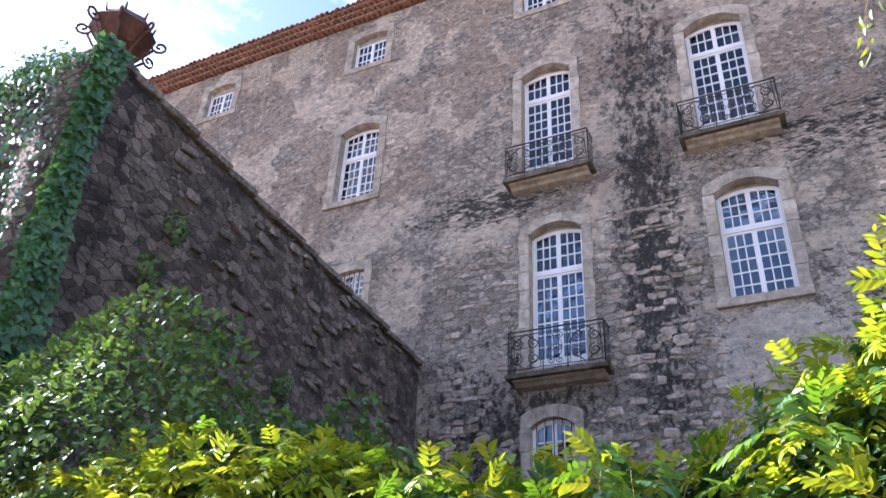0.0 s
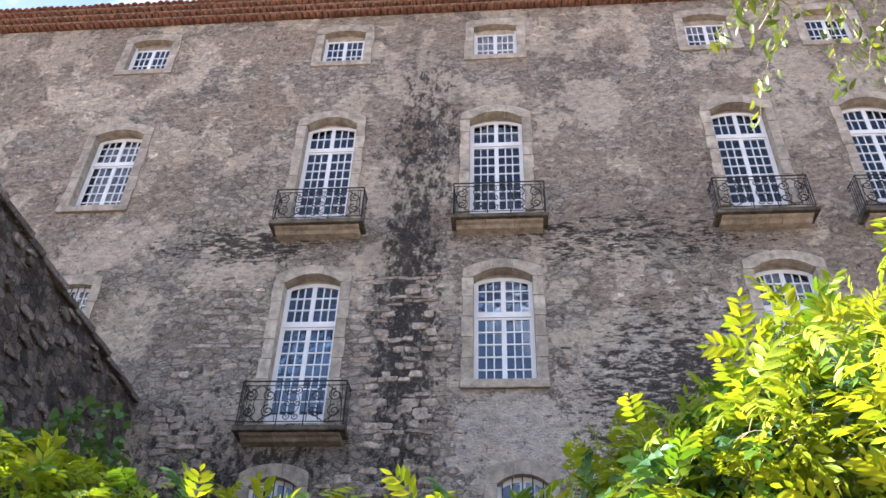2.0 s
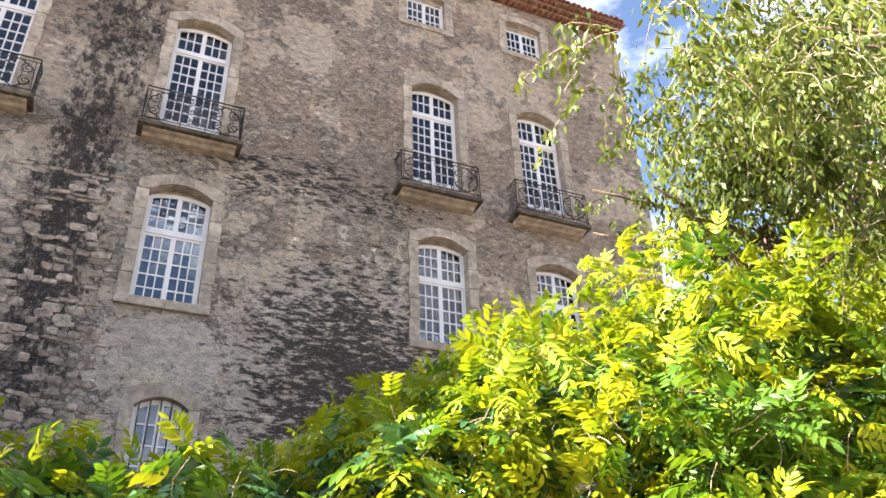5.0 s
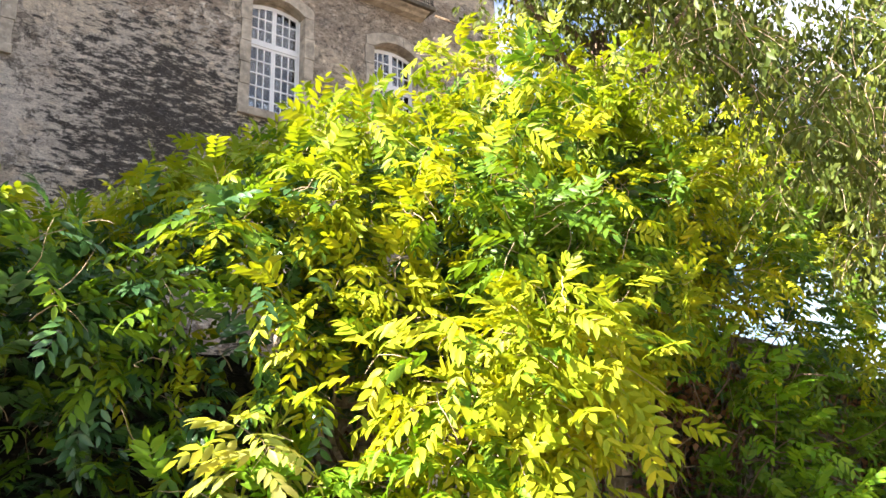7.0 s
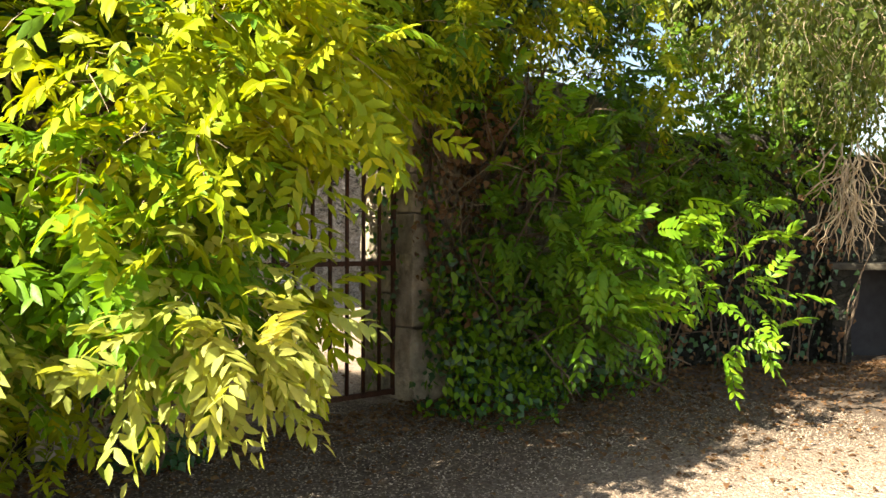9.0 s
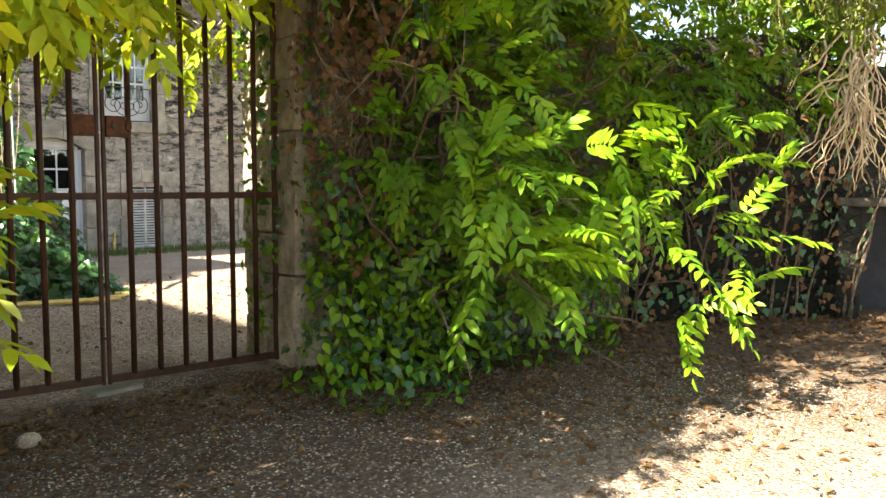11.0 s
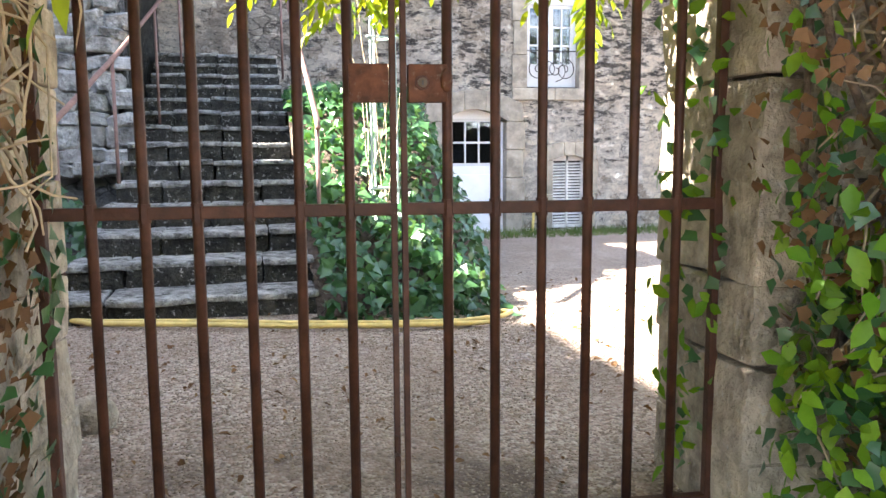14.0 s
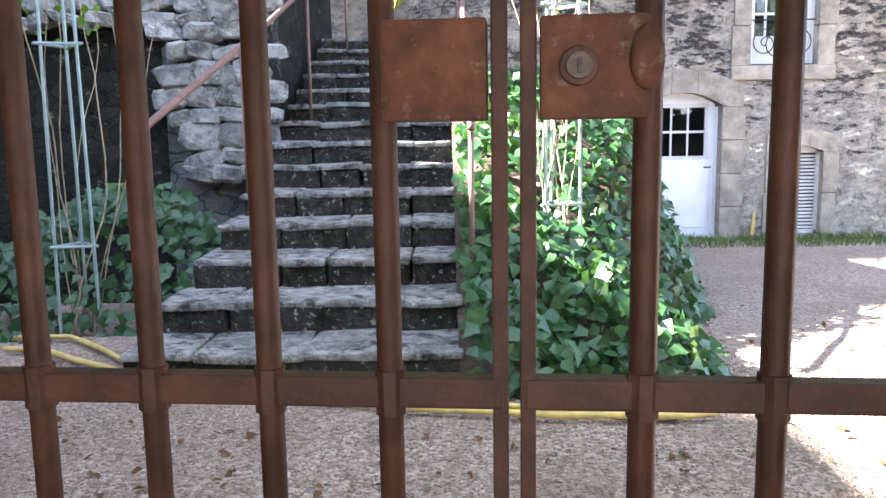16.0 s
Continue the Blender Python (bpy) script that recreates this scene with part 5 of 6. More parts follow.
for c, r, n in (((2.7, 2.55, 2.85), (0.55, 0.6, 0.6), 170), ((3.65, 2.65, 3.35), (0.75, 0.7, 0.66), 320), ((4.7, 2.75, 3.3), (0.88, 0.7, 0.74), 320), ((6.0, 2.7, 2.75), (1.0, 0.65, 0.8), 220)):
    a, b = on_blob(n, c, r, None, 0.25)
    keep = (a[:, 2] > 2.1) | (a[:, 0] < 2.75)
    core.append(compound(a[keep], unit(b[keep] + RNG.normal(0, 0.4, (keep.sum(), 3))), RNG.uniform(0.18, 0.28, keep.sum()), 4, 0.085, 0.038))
leaves(vine, "core_leaves", core, M_IVY, "leaves deep in the vine coloured dark for the shade there")
# sprays hanging in front of the gate
def sprays(spec, leaf, leafw):
    made = []
    for c, r, n in spec:
        a, b = on_blob(n, c, r, None, 0.7)
        q, o, ln = shoots(a, unit(b + np.array([0, -0.2, 0.1]) + RNG.normal(0, 0.4, b.shape)), 5, 0.05, 0.22)
        fine_stems(vine, ln, 0.003, M_TWIG)
        made.append(compound(q, o, RNG.uniform(0.2, 0.31, len(q)), 5, leaf, leafw))
    return made


leaves(vine, "hanging_leaves", sprays((((2.56, 1.5, 1.0), (0.1, 0.12, 0.16), 7), ((2.15, 1.4, 1.75), (0.45, 0.28, 0.35), 38), ((2.55, 1.5, 2.0), (0.4, 0.3, 0.25), 24), ((2.9, 1.6, 1.95), (0.35, 0.3, 0.15), 13), ((3.3, 2.3, 2.1), (0.5, 0.4, 0.15), 16), ((4.4, 4.2, 2.4), (1.0, 0.4, 0.22), 16), ((3.9, 4.6, 2.35), (0.7, 0.3, 0.2), 9), ((5.4, 5.0, 2.4), (0.45, 0.3, 0.3), 8)), 0.082, 0.031), M_VINE)
leaves(vine, "low_green_leaves", sprays((((2.05, 1.6, 1.35), (0.35, 0.2, 0.35), 34), ((1.45, 2.0, 1.2), (0.4, 0.2, 0.45), 34), ((2.4, 1.75, 1.1), (0.18, 0.18, 0.3), 10)), 0.082, 0.031), M_YOUNG, "green leaves low on the vine")
leaves(vine, "faded_leaves", sprays((((2.2, 1.35, 1.0), (0.24, 0.12, 0.2), 22), ((1.5, 1.9, 0.9), (0.25, 0.15, 0.25), 9), ((1.4, 1.9, 1.5), (0.3, 0.15, 0.2), 9)), 0.085, 0.033), M_PALE, "faded pale yellow leaves hanging low")
rows = [wander((random.uniform(-6, 2.6), hedge_front(0) + 0.2, random.uniform(0.3, 2.6)), (random.uniform(-1, 1), -0.4, random.uniform(-0.3, 0.6)), 8, 0.06, 0.12) for _ in range(40)]
stems(vine, rows, 0.003, M_TWIG, "tendril")
rows = [wander((2.75 - random.random() * 0.5, 3.0 + random.uniform(-0.3, 0.2), random.uniform(0.0, 0.4)), (random.uniform(-0.3, 0.3), -0.1, 1), 18, 0.13, -0.05, 0.3) for _ in range(12)]
rows = [[q for q in r if q.x < 2.86] for r in rows]
stems(vine, [r for r in rows if len(r) > 3], 0.016, M_BARK)
rows = [wander((2.3 + random.random() * 0.6, 2.9 + random.uniform(-0.3, 0.2), random.uniform(1.0, 2.2)), (random.uniform(-0.6, 0.6), -0.5, random.uniform(-0.6, 0.6)), 14, 0.07, 0.05, 0.7) for _ in range(40)]
rows = [[q for q in r if q.x < 2.9 and q.y > 2.0] for r in rows]
stems(vine, [r for r in rows if len(r) > 3], 0.006, M_TWIG, "dry_twig")

rows = [wander((2.75 + random.random() * 0.4, 2.95 + random.uniform(-0.25, 0.15), random.uniform(1.25, 2.35)), (random.uniform(-0.7, 0.7), -0.3, random.uniform(-0.9, 0.4)), 13, 0.055, 0.05, 0.55) for _ in range(80)]
rows = [[q for q in r if 2.6 < q.y < 3.25 and q.x < 3.14 and q.z > 1.05] for r in rows]
stems(vine, [r for r in rows if len(r) > 3], 0.0055, M_TWIG, "dry_twig")

# ---------------------------------------------------------------- growth right of the gate
right = vine_thing("vine_right", "green climbing plant with long pinnate leaves beside the gate pillar")
sets = []
for c, r, n in (((6.15, 2.75, 1.1), (0.7, 0.5, 0.9), 190), ((6.9, 2.5, 1.6), (0.9, 0.5, 0.9), 200), ((5.8, 2.5, 1.75), (0.4, 0.45, 0.35), 70), ((5.55, 2.0, 0.95), (0.5, 0.35, 0.4), 70), ((5.2, 2.2, 1.3), (0.35, 0.3, 0.3), 34), ((7.6, 2.4, 2.1), (1.0, 0.5, 0.8), 190), ((8.9, 2.0, 2.2), (0.9, 0.5, 0.5), 160)):
    a, b = on_blob(n, c, r, (0, -1, 0.2), 0.45)
    sets.append(compound(a, unit(b * 0.6 + np.array([0, -0.5, 0]) + RNG.normal(0, 0.6, b.shape)), RNG.uniform(0.24, 0.36, len(a)), 6, 0.074, 0.029))
leaves(right, "leaves", sets, M_VINE_D)
sets = []
for c, r, n in (((4.85, 1.55, 1.25), (0.32, 0.3, 0.16), 18), ((4.95, 1.45, 0.85), (0.3, 0.3, 0.16), 17), ((5.4, 1.35, 1.3), (0.4, 0.3, 0.25), 17), ((5.9, 1.05, 0.85), (0.35, 0.25, 0.35), 20), ((5.3, 1.9, 1.75), (0.5, 0.35, 0.25), 14), ((4.9, 2.1, 2.15), (0.5, 0.3, 0.2), 18), ((5.0, 2.45, 1.5), (0.25, 0.15, 0.22), 10), ((7.0, 1.6, 1.2), (0.7, 0.3, 0.45), 22)):
    a, b = on_blob(n, c, r, (0, -1, 0.2), 0.6)
    sets.append(compound(a, unit(b * 0.5 + np.array([0, -0.5, 0.1]) + RNG.normal(0, 0.6, b.shape)), RNG.uniform(0.26, 0.38, len(a)), 6, 0.078, 0.031))
leaves(right, "young_leaves", sets, M_YOUNG, "bright green young leaves")
rows = [wander((random.uniform(5.1, 7.5), 3.0, random.uniform(0, 1.6)), (random.uniform(-0.5, 0.5), -0.25, 0.8), 16, 0.12, 0.0, 0.4) for _ in range(34)]
rows += [wander((random.uniform(5.2, 6.2), 2.7, random.uniform(0.4, 1.6)), (random.uniform(-0.6, 0.1), -1, random.uniform(0.0, 0.35)), 15, 0.1, 0.06, 0.25) for _ in range(16)]
rows = [[q for q in r if q.x > 4.6 and q.y > 1.0] for r in rows]
stems(right, [r for r in rows if len(r) > 3], 0.011)
rows = [wander((random.uniform(4.95, 6.2), 3.05, random.uniform(1.4, 2.5)), (random.uniform(-1, 1), -0.2, random.uniform(-0.4, 0.3)), 14, 0.09, 0.03, 0.6) for _ in range(40)]
rows = [[q for q in r if q.x > 5.0 and q.y > 2.2] for r in rows]
stems(right, [r for r in rows if len(r) > 3], 0.007, M_TWIG, "dry_twig")


def ivy_set(p, o, lo=0.05, hi=0.085):
    n = len(p)
    along_ = unit(np.array([0, 0, -0.8]) + RNG.normal(0, 0.6, (n, 3)))
    nrm = unit(o + RNG.normal(0, 0.3, (n, 3)))
    along_ = unit(along_ - nrm * (along_ * nrm).sum(-1, keepdims=True))
    L = RNG.uniform(lo, hi, n)
    return blades(p, along_, nrm, L, L * 0.95, 0.2, 0.15, "ivy")


ivy_r = vine_thing("ivy", "dark green ivy climbing over the gate pillar")
sets, fresh = [], []
for c, r, n in (((5.62, 2.85, 0.62), (0.5, 0.4, 0.62), 1900), ((5.35, 2.75, 0.14), (0.7, 0.5, 0.25), 560), ((5.28, 3.02, 0.55), (0.3, 0.14, 0.42), 420), ((4.95, 2.75, 0.35), (0.22, 0.25, 0.3), 260), ((4.95, 2.75, 1.0), (0.2, 0.16, 0.3), 150), ((5.0, 2.35, 0.12), (0.45, 0.4, 0.12), 200), ((5.62, 2.95, 1.2), (0.24, 0.16, 0.5), 240), ((5.02, 3.08, 1.3), (0.08, 0.07, 0.9), 170), ((5.25, 3.0, 1.15), (0.24, 0.06, 0.5), 90), ((6.3, 2.6, 0.3), (1.0, 0.6, 0.4), 900), ((4.99, 3.65, 1.3), (0.09, 0.3, 1.15), 420)):
    a, b = on_blob(n, c, r, (0, -1, 0.3), 0.3)
    a[:, 2] = np.maximum(a[:, 2], 0.01)
    young = RNG.random(len(a)) < 0.55
    sets.append(ivy_set(a[~young], b[~young], 0.04, 0.075))
    L = RNG.uniform(0.045, 0.085, young.sum())
    fresh.append(blades(a[young] + b[young] * 0.04, unit(np.array([0, -0.3, -0.6]) + RNG.normal(0, 0.6, (young.sum(), 3))), unit(b[young] + RNG.normal(0, 0.35, (young.sum(), 3))), L, L * 0.55))
leaves(ivy_r, "leaves", sets, M_IVY)
leaves(ivy_r, "fresh_leaves", fresh, M_YOUNG, "lighter green fresh leaves")
ivy_l = vine_thing("ivy", "ivy and dry vine leaves on the pillar at the gate's hinge")
a, b = on_blob(420, (2.72, 3.45, 1.0), (0.22, 0.3, 1.1), None, 0.3)
a2, b2 = on_blob(300, (2.8, 3.05, 0.06), (0.28, 0.35, 0.12), (0, -0.4, 1), 0.5)
a2[:, 2] = np.maximum(a2[:, 2], 0.01)
leaves(ivy_l, "leaves", [ivy_set(a, b), ivy_set(a2, b2 + np.array([0, 0, 0.5]), 0.035, 0.06)], M_IVY)

rows = [wander((random.uniform(5.0, 5.6), 3.02, random.uniform(-0.05, 0.3)), (random.uniform(-0.12, 0.12), -0.05, 1), 20, 0.125, 0.0, 0.22) for _ in range(7)]
rows += [wander((random.uniform(5.3, 5.9), 2.75, random.uniform(0.0, 0.2)), (random.uniform(-0.5, 0.3), 0.05, 0.9), 14, 0.13, 0.0, 0.25) for _ in range(5)]
rows = [[Vector((max(q.x, 5.0), min(q.y, 3.04), q.z)) for q in r] for r in rows]
stems(ivy_r, rows, 0.017, M_BARK, "old_stem")

dead = vine_thing("dead_vine", "brown withered vine leaves hanging on the stems above the pillar")
a, b = on_blob(800, (5.55, 2.85, 2.0), (0.6, 0.35, 0.6), (0, -1, 0), 0.5)
a2, b2 = on_blob(160, (5.3, 2.8, 0.9), (0.4, 0.25, 0.6), (0, -1, 0), 0.5)
a3, b3 = on_blob(420, (5.1, 3.0, 1.6), (0.3, 0.2, 0.9), (0, -1, 0), 0.5)
leaves(dead, "leaves", [ivy_set(a, b, 0.03, 0.07), ivy_set(a2, b2, 0.03, 0.07), ivy_set(a3, b3, 0.025, 0.055)], M_DRY)
rows = [wander((random.uniform(4.95, 5.5), 3.0, random.uniform(0.6, 2.4)), (random.uniform(-0.7, 0.7), -0.2, random.uniform(-0.8, 0.8)), 12, 0.07, 0.02, 0.5) for _ in range(40)]
rows = [[q for q in r if q.x > 4.95 and 2.75 < q.y < 3.12] for r in rows]
stems(dead, [r for r in rows if len(r) > 3], 0.006, M_TWIG, "dry_twig")
dead_w = vine_thing("dead_vine", "withered vine and ivy clinging to the shaded garden wall")
q = RNG.random(1700)
wall_p = np.stack([6.6 + 3.0 * q, np.where(q < 0.47, 2.8 - 0.22 * q, 2.75 - 0.667 * (6.6 + 3.0 * q - 8.0)) - 0.16 - 0.2 * RNG.random(1700) ** 2, 2.3 * RNG.random(1700)], 1)
wall_o = np.tile([-0.4, -0.9, 0.1], (1700, 1))
leaves(dead_w, "leaves", [ivy_set(wall_p[:1000], wall_o[:1000], 0.04, 0.08)], M_DRY)
leaves(dead_w, "ivy_leaves", [ivy_set(wall_p[1000:], wall_o[1000:], 0.05, 0.09)], M_IVY, "dark green ivy leaves")
stems(dead_w, [wander(tuple(wall_p[k] - np.array([0, 0.02, wall_p[k][2]])), (random.uniform(-0.3, 0.3), -0.02, 1), 14, 0.13, 0.0, 0.2) for k in range(0, 1700, 85)], 0.012)
dead_l = vine_thing("dead_vine", "withered brown vine leaves clinging to the pale pillar")
a, b = on_blob(700, (2.68, 3.3, 1.3), (0.27, 0.3, 1.25), (0.5, -0.7, 0), 0.25)
leaves(dead_l, "leaves", [ivy_set(a, b, 0.025, 0.06)], M_DRY)
pampas = vine_thing("dry_seed_cluster", "pale dried seed cluster hanging from a bough")
rows = [wander((6.5 + random.gauss(0, 0.07), 0.5 + random.gauss(0, 0.06), random.uniform(1.5, 1.95)), (random.gauss(0, 0.15), random.gauss(0, 0.15), -1), 9, 0.045, 0.45, 0.7) for _ in range(70)]
stems(pampas, rows, 0.006, M_TWIG, "twig")

# low doorway in the wall further on
dw = thing("wall_doorway", (10.05, 1.3, 0), -38, "dark low doorway under a flat stone lintel", "doorway", kind="structure")
# the last box is a dark panel painted as the doorway's unlit inside
for x0, x1, y0, y1, z0, z1, m in ((-0.65, -0.42, -0.15, 0.45, -0.1, 0.98, M_MOSSY_SHADED), (0.42, 0.65, -0.15, 0.45, -0.1, 0.98, M_MOSSY_SHADED), (-0.7, 0.7, -0.22, 0.45, 0.98, 1.055, M_SLAB), (-0.65, 0.65, 0.0, 0.45, 1.06, 2.2, M_MOSSY_SHADED), (-0.42, 0.42, 0.4, 0.45, -0.1, 1.1, M_UNLIT)):
    bm = bmesh.new()
    box(bm, x0, x1, y0, y1, z0, z1, 0.02)
    rough_block(bm, x0 + z1, 0.02, 1)
    part("lintel" if m is M_SLAB else "jamb", bm, m, dw)

# ---------------------------------------------------------------- bush and ivy at the terrace
bush = thing("bush", (-4.5, 2.9, 0), 0, "large dark green leafy bush in front of the terrace wall", "bush")
sets = []
for c, r, n in (((0.1, 0.1, 2.5), (1.9, 1.1, 2.05), 13000), ((1.7, 0.2, 2.1), (1.3, 0.9, 1.35), 6500), ((-1.7, -0.1, 2.4), (1.5, 1.1, 2.1), 8500), ((2.4, 0.3, 2.0), (1.2, 0.8, 1.5), 6500)):
    a, b = on_blob(n, c, r, (0.2, -1, 0.6), 0.35)
    al = unit(b + RNG.normal(0, 0.6, b.shape) - np.array([0, 0, 0.5]))
    L = RNG.uniform(0.055, 0.1, len(a))
    sets.append(blades(a, al, unit(b + np.array([0, 0, 0.6]) + RNG.normal(0, 0.35, b.shape)), L, L * 0.55))
leaves(bush, "leaves", sets, M_BUSH)
rows = [wander((random.uniform(-2, 2), 0.2, 0), (random.uniform(-0.4, 0.4), random.uniform(-0.2, 0.2), 1), 14, 0.24, 0, 0.3) for _ in range(14)]
stems(bush, rows, 0.03)

ivy_t = vine_thing("terrace_ivy", "thick ivy hanging over the end of the terrace wall")
sets = []
n = 12000
px = RNG.uniform(-17, -6.4, n)
pz = RNG.uniform(3.0, 9.6, n)
py = 3.15 - 0.35 * RNG.random(n) ** 2 - 0.12
edge = np.array([noise.noise(Vector((x * 0.5, 0, z * 0.5))) for x, z in zip(px, pz)])
keep = (pz < 9.1 + 0.5 * edge)
sets.append(ivy_set(np.stack([px, py, pz], 1)[keep], np.tile([0.1, -1, 0.3], (keep.sum(), 1)), 0.06, 0.1))
n = 5200
pz = RNG.uniform(4.5, 9.15, n)
py = 3.1 + RNG.random(n) ** 1.5 * np.interp(pz, [4.5, 7.5, 8.6, 9.2], [0.5, 0.25, 0.3, 0.4])
sets.append(ivy_set(np.stack([WX + 0.05 + 0.22 * RNG.random(n), py, pz], 1), np.tile([1, -0.3, 0.3], (n, 1)), 0.08, 0.15))
a, b = on_blob(1500, (-7.6, 3.3, 8.95), (1.0, 0.4, 0.3), None, 0.3)
sets.append(ivy_set(a, b, 0.06, 0.1))
leaves(ivy_t, "leaves", sets, M_IVY)
tufts = vine_thing("wall_tufts", "small green weeds rooted in the terrace wall")
sets = []
for y_, z_ in ((4.9, 6.6), (5.6, 6.5), (6.6, 6.3), (5.2, 7.4), (8.4, 6.3), (9.9, 5.4)):
    a, b = on_blob(110, (wing_x(y_) + 0.12, y_, z_), (0.14, 0.22, 0.26), None, 0.5)
    sets.append(ivy_set(a, b, 0.06, 0.1))
leaves(tufts, "leaves", sets, M_BUSH)

# ---------------------------------------------------------------- tree overhanging the gate
tree = thing("tree", (7.6, 5.2, 0), 0, "leafy tree with drooping branches over the garden wall", "tree")
bm = bmesh.new()
tube(bm, [(0, 0, -0.1), (0.05, 0.0, 1.5), (-0.05, -0.1, 3.4), (-0.1, -0.1, 5.4), (-0.3, -0.2, 7.2)], 0.24, 10, 0.5)
part("trunk", bm, M_BARK, tree, "", True)
random.seed(11)
limb_tips = []
for k in range(16):
    z = random.uniform(3.6, 7.0)
    a = random.uniform(0, 2 * math.pi) if k > 6 else random.uniform(math.pi * 0.9, math.pi * 1.75)
    pts = wander((-0.1, -0.1, z), (math.cos(a), math.sin(a), 0.75), 6, 0.42, 0.13, 0.18)
    bm = bmesh.new()
    tube(bm, pts, 0.07, 6, 0.25)
    part("limb", bm, M_BARK, tree, "", True)
    limb_tips += pts[2:]
twigs, B, O = [], [], []
starts = [(q + Vector((random.gauss(0, 0.3), random.gauss(0, 0.3), random.gauss(0, 0.3)))) for q in limb_tips for _ in range(2)]
# the last cluster is an unseen canopy, added to block sky light overhead
for c, r, n in (((0.3, -1.0, 8.8), (2.6, 2.0, 2.2), 760), ((1.7, -1.5, 6.3), (2.0, 1.7, 1.5), 420), ((-1.2, -1.2, 7.7), (0.9, 0.9, 0.9), 110), ((0.9, -1.9, 5.0), (1.1, 0.9, 1.1), 200), ((3.2, -3.0, 4.4), (2.4, 1.6, 1.6), 420), ((1.5, -3.7, 3.7), (1.5, 0.9, 1.0), 90), ((5.2, -5.4, 4.4), (2.6, 1.6, 1.6), 380), ((3.2, -4.8, 6.8), (2.6, 2.2, 1.1), 150)):
    a, b = on_blob(n, c, r, None, 0.7)
    starts += [Vector(q) for q in a]
for q in starts:
    if q.x < (-2.3 if q.z > 7.6 else -1.9 if q.z > 6.2 else -1.2) or noise.noise(q * 0.7) < -0.02:
        continue
    d = Vector((random.gauss(0, 1), random.gauss(0, 1), random.gauss(0.1, 0.5)))
    pts = wander(q, d, 9, 0.12, 0.45, 0.25)
    if min(v.z for v in pts) < 1.9:
        continue
    twigs.append(pts)
    for v in pts:
        for _ in range(6):
            B.append(v + Vector((random.gauss(0, 0.06), random.gauss(0, 0.06), random.gauss(0, 0.06))))
            O.append(Vector((random.gauss(0, 0.5), random.gauss(0, 0.5), -1 + random.gauss(0, 0.35))))
B, O = np.array(B), unit(np.array(O))
L = RNG.uniform(0.08, 0.14, len(B))
leaves(tree, "crown", [blades_lite(B, O, unit(RNG.normal(0, 1, B.shape)), L, L * 0.45)], M_TREE)
bm = bmesh.new()
for pts in twigs[::2]:
    tube(bm, pts, 0.008, 3, 0.4)
ob = part("fine_wood", bm, M_BARK, tree)
ob["kind"] = "stuff"

# ---------------------------------------------------------------- tree on the path side, its boughs hanging over the vine
near = thing("tree", (8.8, -1.2, 0), 0, "tree beside the path with long drooping leafy boughs", "tree")
bm = bmesh.new()
tube(bm, [(0, 0, -0.1), (-0.05, 0.02, 1.2), (-0.15, 0.1, 2.6), (-0.3, 0.2, 4.0), (-0.3, 0.3, 5.6)], 0.2, 10, 0.5)
part("trunk", bm, M_BARK, near, "", True)
random.seed(23)
for path in (((-0.25, 0.15, 3.4), (-2.0, 1.3, 4.9), (-3.6, 1.9, 5.4), (-4.9, 2.2, 5.3)), ((-0.2, 0.12, 2.9), (-1.8, 1.3, 3.8), (-2.8, 1.7, 4.2), (-3.7, 1.9, 4.3)), ((-0.2, 0.12, 2.5), (-1.3, 0.9, 3.2), (-2.6, 1.4, 3.4), (-3.8, 1.8, 3.2)), ((-0.3, 0.2, 4.2), (-1.5, 1.6, 5.6), (-3.0, 2.4, 6.3), (-4.4, 2.9, 6.4))):
    bm = bmesh.new()
    tube(bm, path, 0.06, 6, 0.2)
    part("limb", bm, M_BARK, near, "", True)
lines, B, O = [], [], []
# the last two bough clusters are added only to throw shade on the path
for c, r, n in (((-6.75, 2.25, 4.75), (0.3, 0.28, 0.3), 16), ((-6.1, 2.2, 4.75), (0.5, 0.4, 0.5), 64), ((-5.3, 2.15, 4.2), (0.6, 0.45, 0.75), 110), ((-4.7, 2.2, 5.4), (0.9, 0.5, 0.6), 100), ((-4.5, 2.0, 3.6), (0.6, 0.45, 0.55), 90), ((-3.6, 1.8, 3.1), (0.7, 0.45, 0.6), 90), ((-3.0, 1.7, 4.3), (1.0, 0.6, 0.8), 130), ((-2.3, 1.5, 2.9), (0.8, 0.5, 0.55), 60), ((-1.0, 2.3, 3.3), (1.3, 0.9, 1.0), 260), ((0.6, 2.6, 3.2), (1.4, 0.9, 1.2), 260), ((-4.4, 1.2, 3.9), (0.9, 0.5, 0.6), 80), ((-3.0, 0.8, 3.8), (1.0, 0.5, 0.6), 90)):
    a, b = on_blob(n, c, r, None, 0.8)
    for q in a:
        q = Vector(q)
        if noise.noise(q * 1.5 + Vector((3, 1, 2))) < -0.12:
            continue
        pts = wander(q, (random.gauss(0, 1), random.gauss(0, 1), random.gauss(-0.1, 0.4)), 9, 0.06, 0.4, 0.25)
        lines.append([tuple(v) for v in pts])
        for v in pts[1:]:
            for _ in range(3):
                B.append(v + Vector((random.gauss(0, 0.025), random.gauss(0, 0.025), random.gauss(0, 0.02))))
                O.append(Vector((random.gauss(0, 0.55), random.gauss(0, 0.55), -1 + random.gauss(0, 0.35))))
B, O = np.array(B), unit(np.array(O))
L = RNG.uniform(0.05, 0.085, len(B))
leaves(near, "crown", [blades(B, O, unit(RNG.normal(0, 1, B.shape)), L, L * 0.36)], M_TREE)
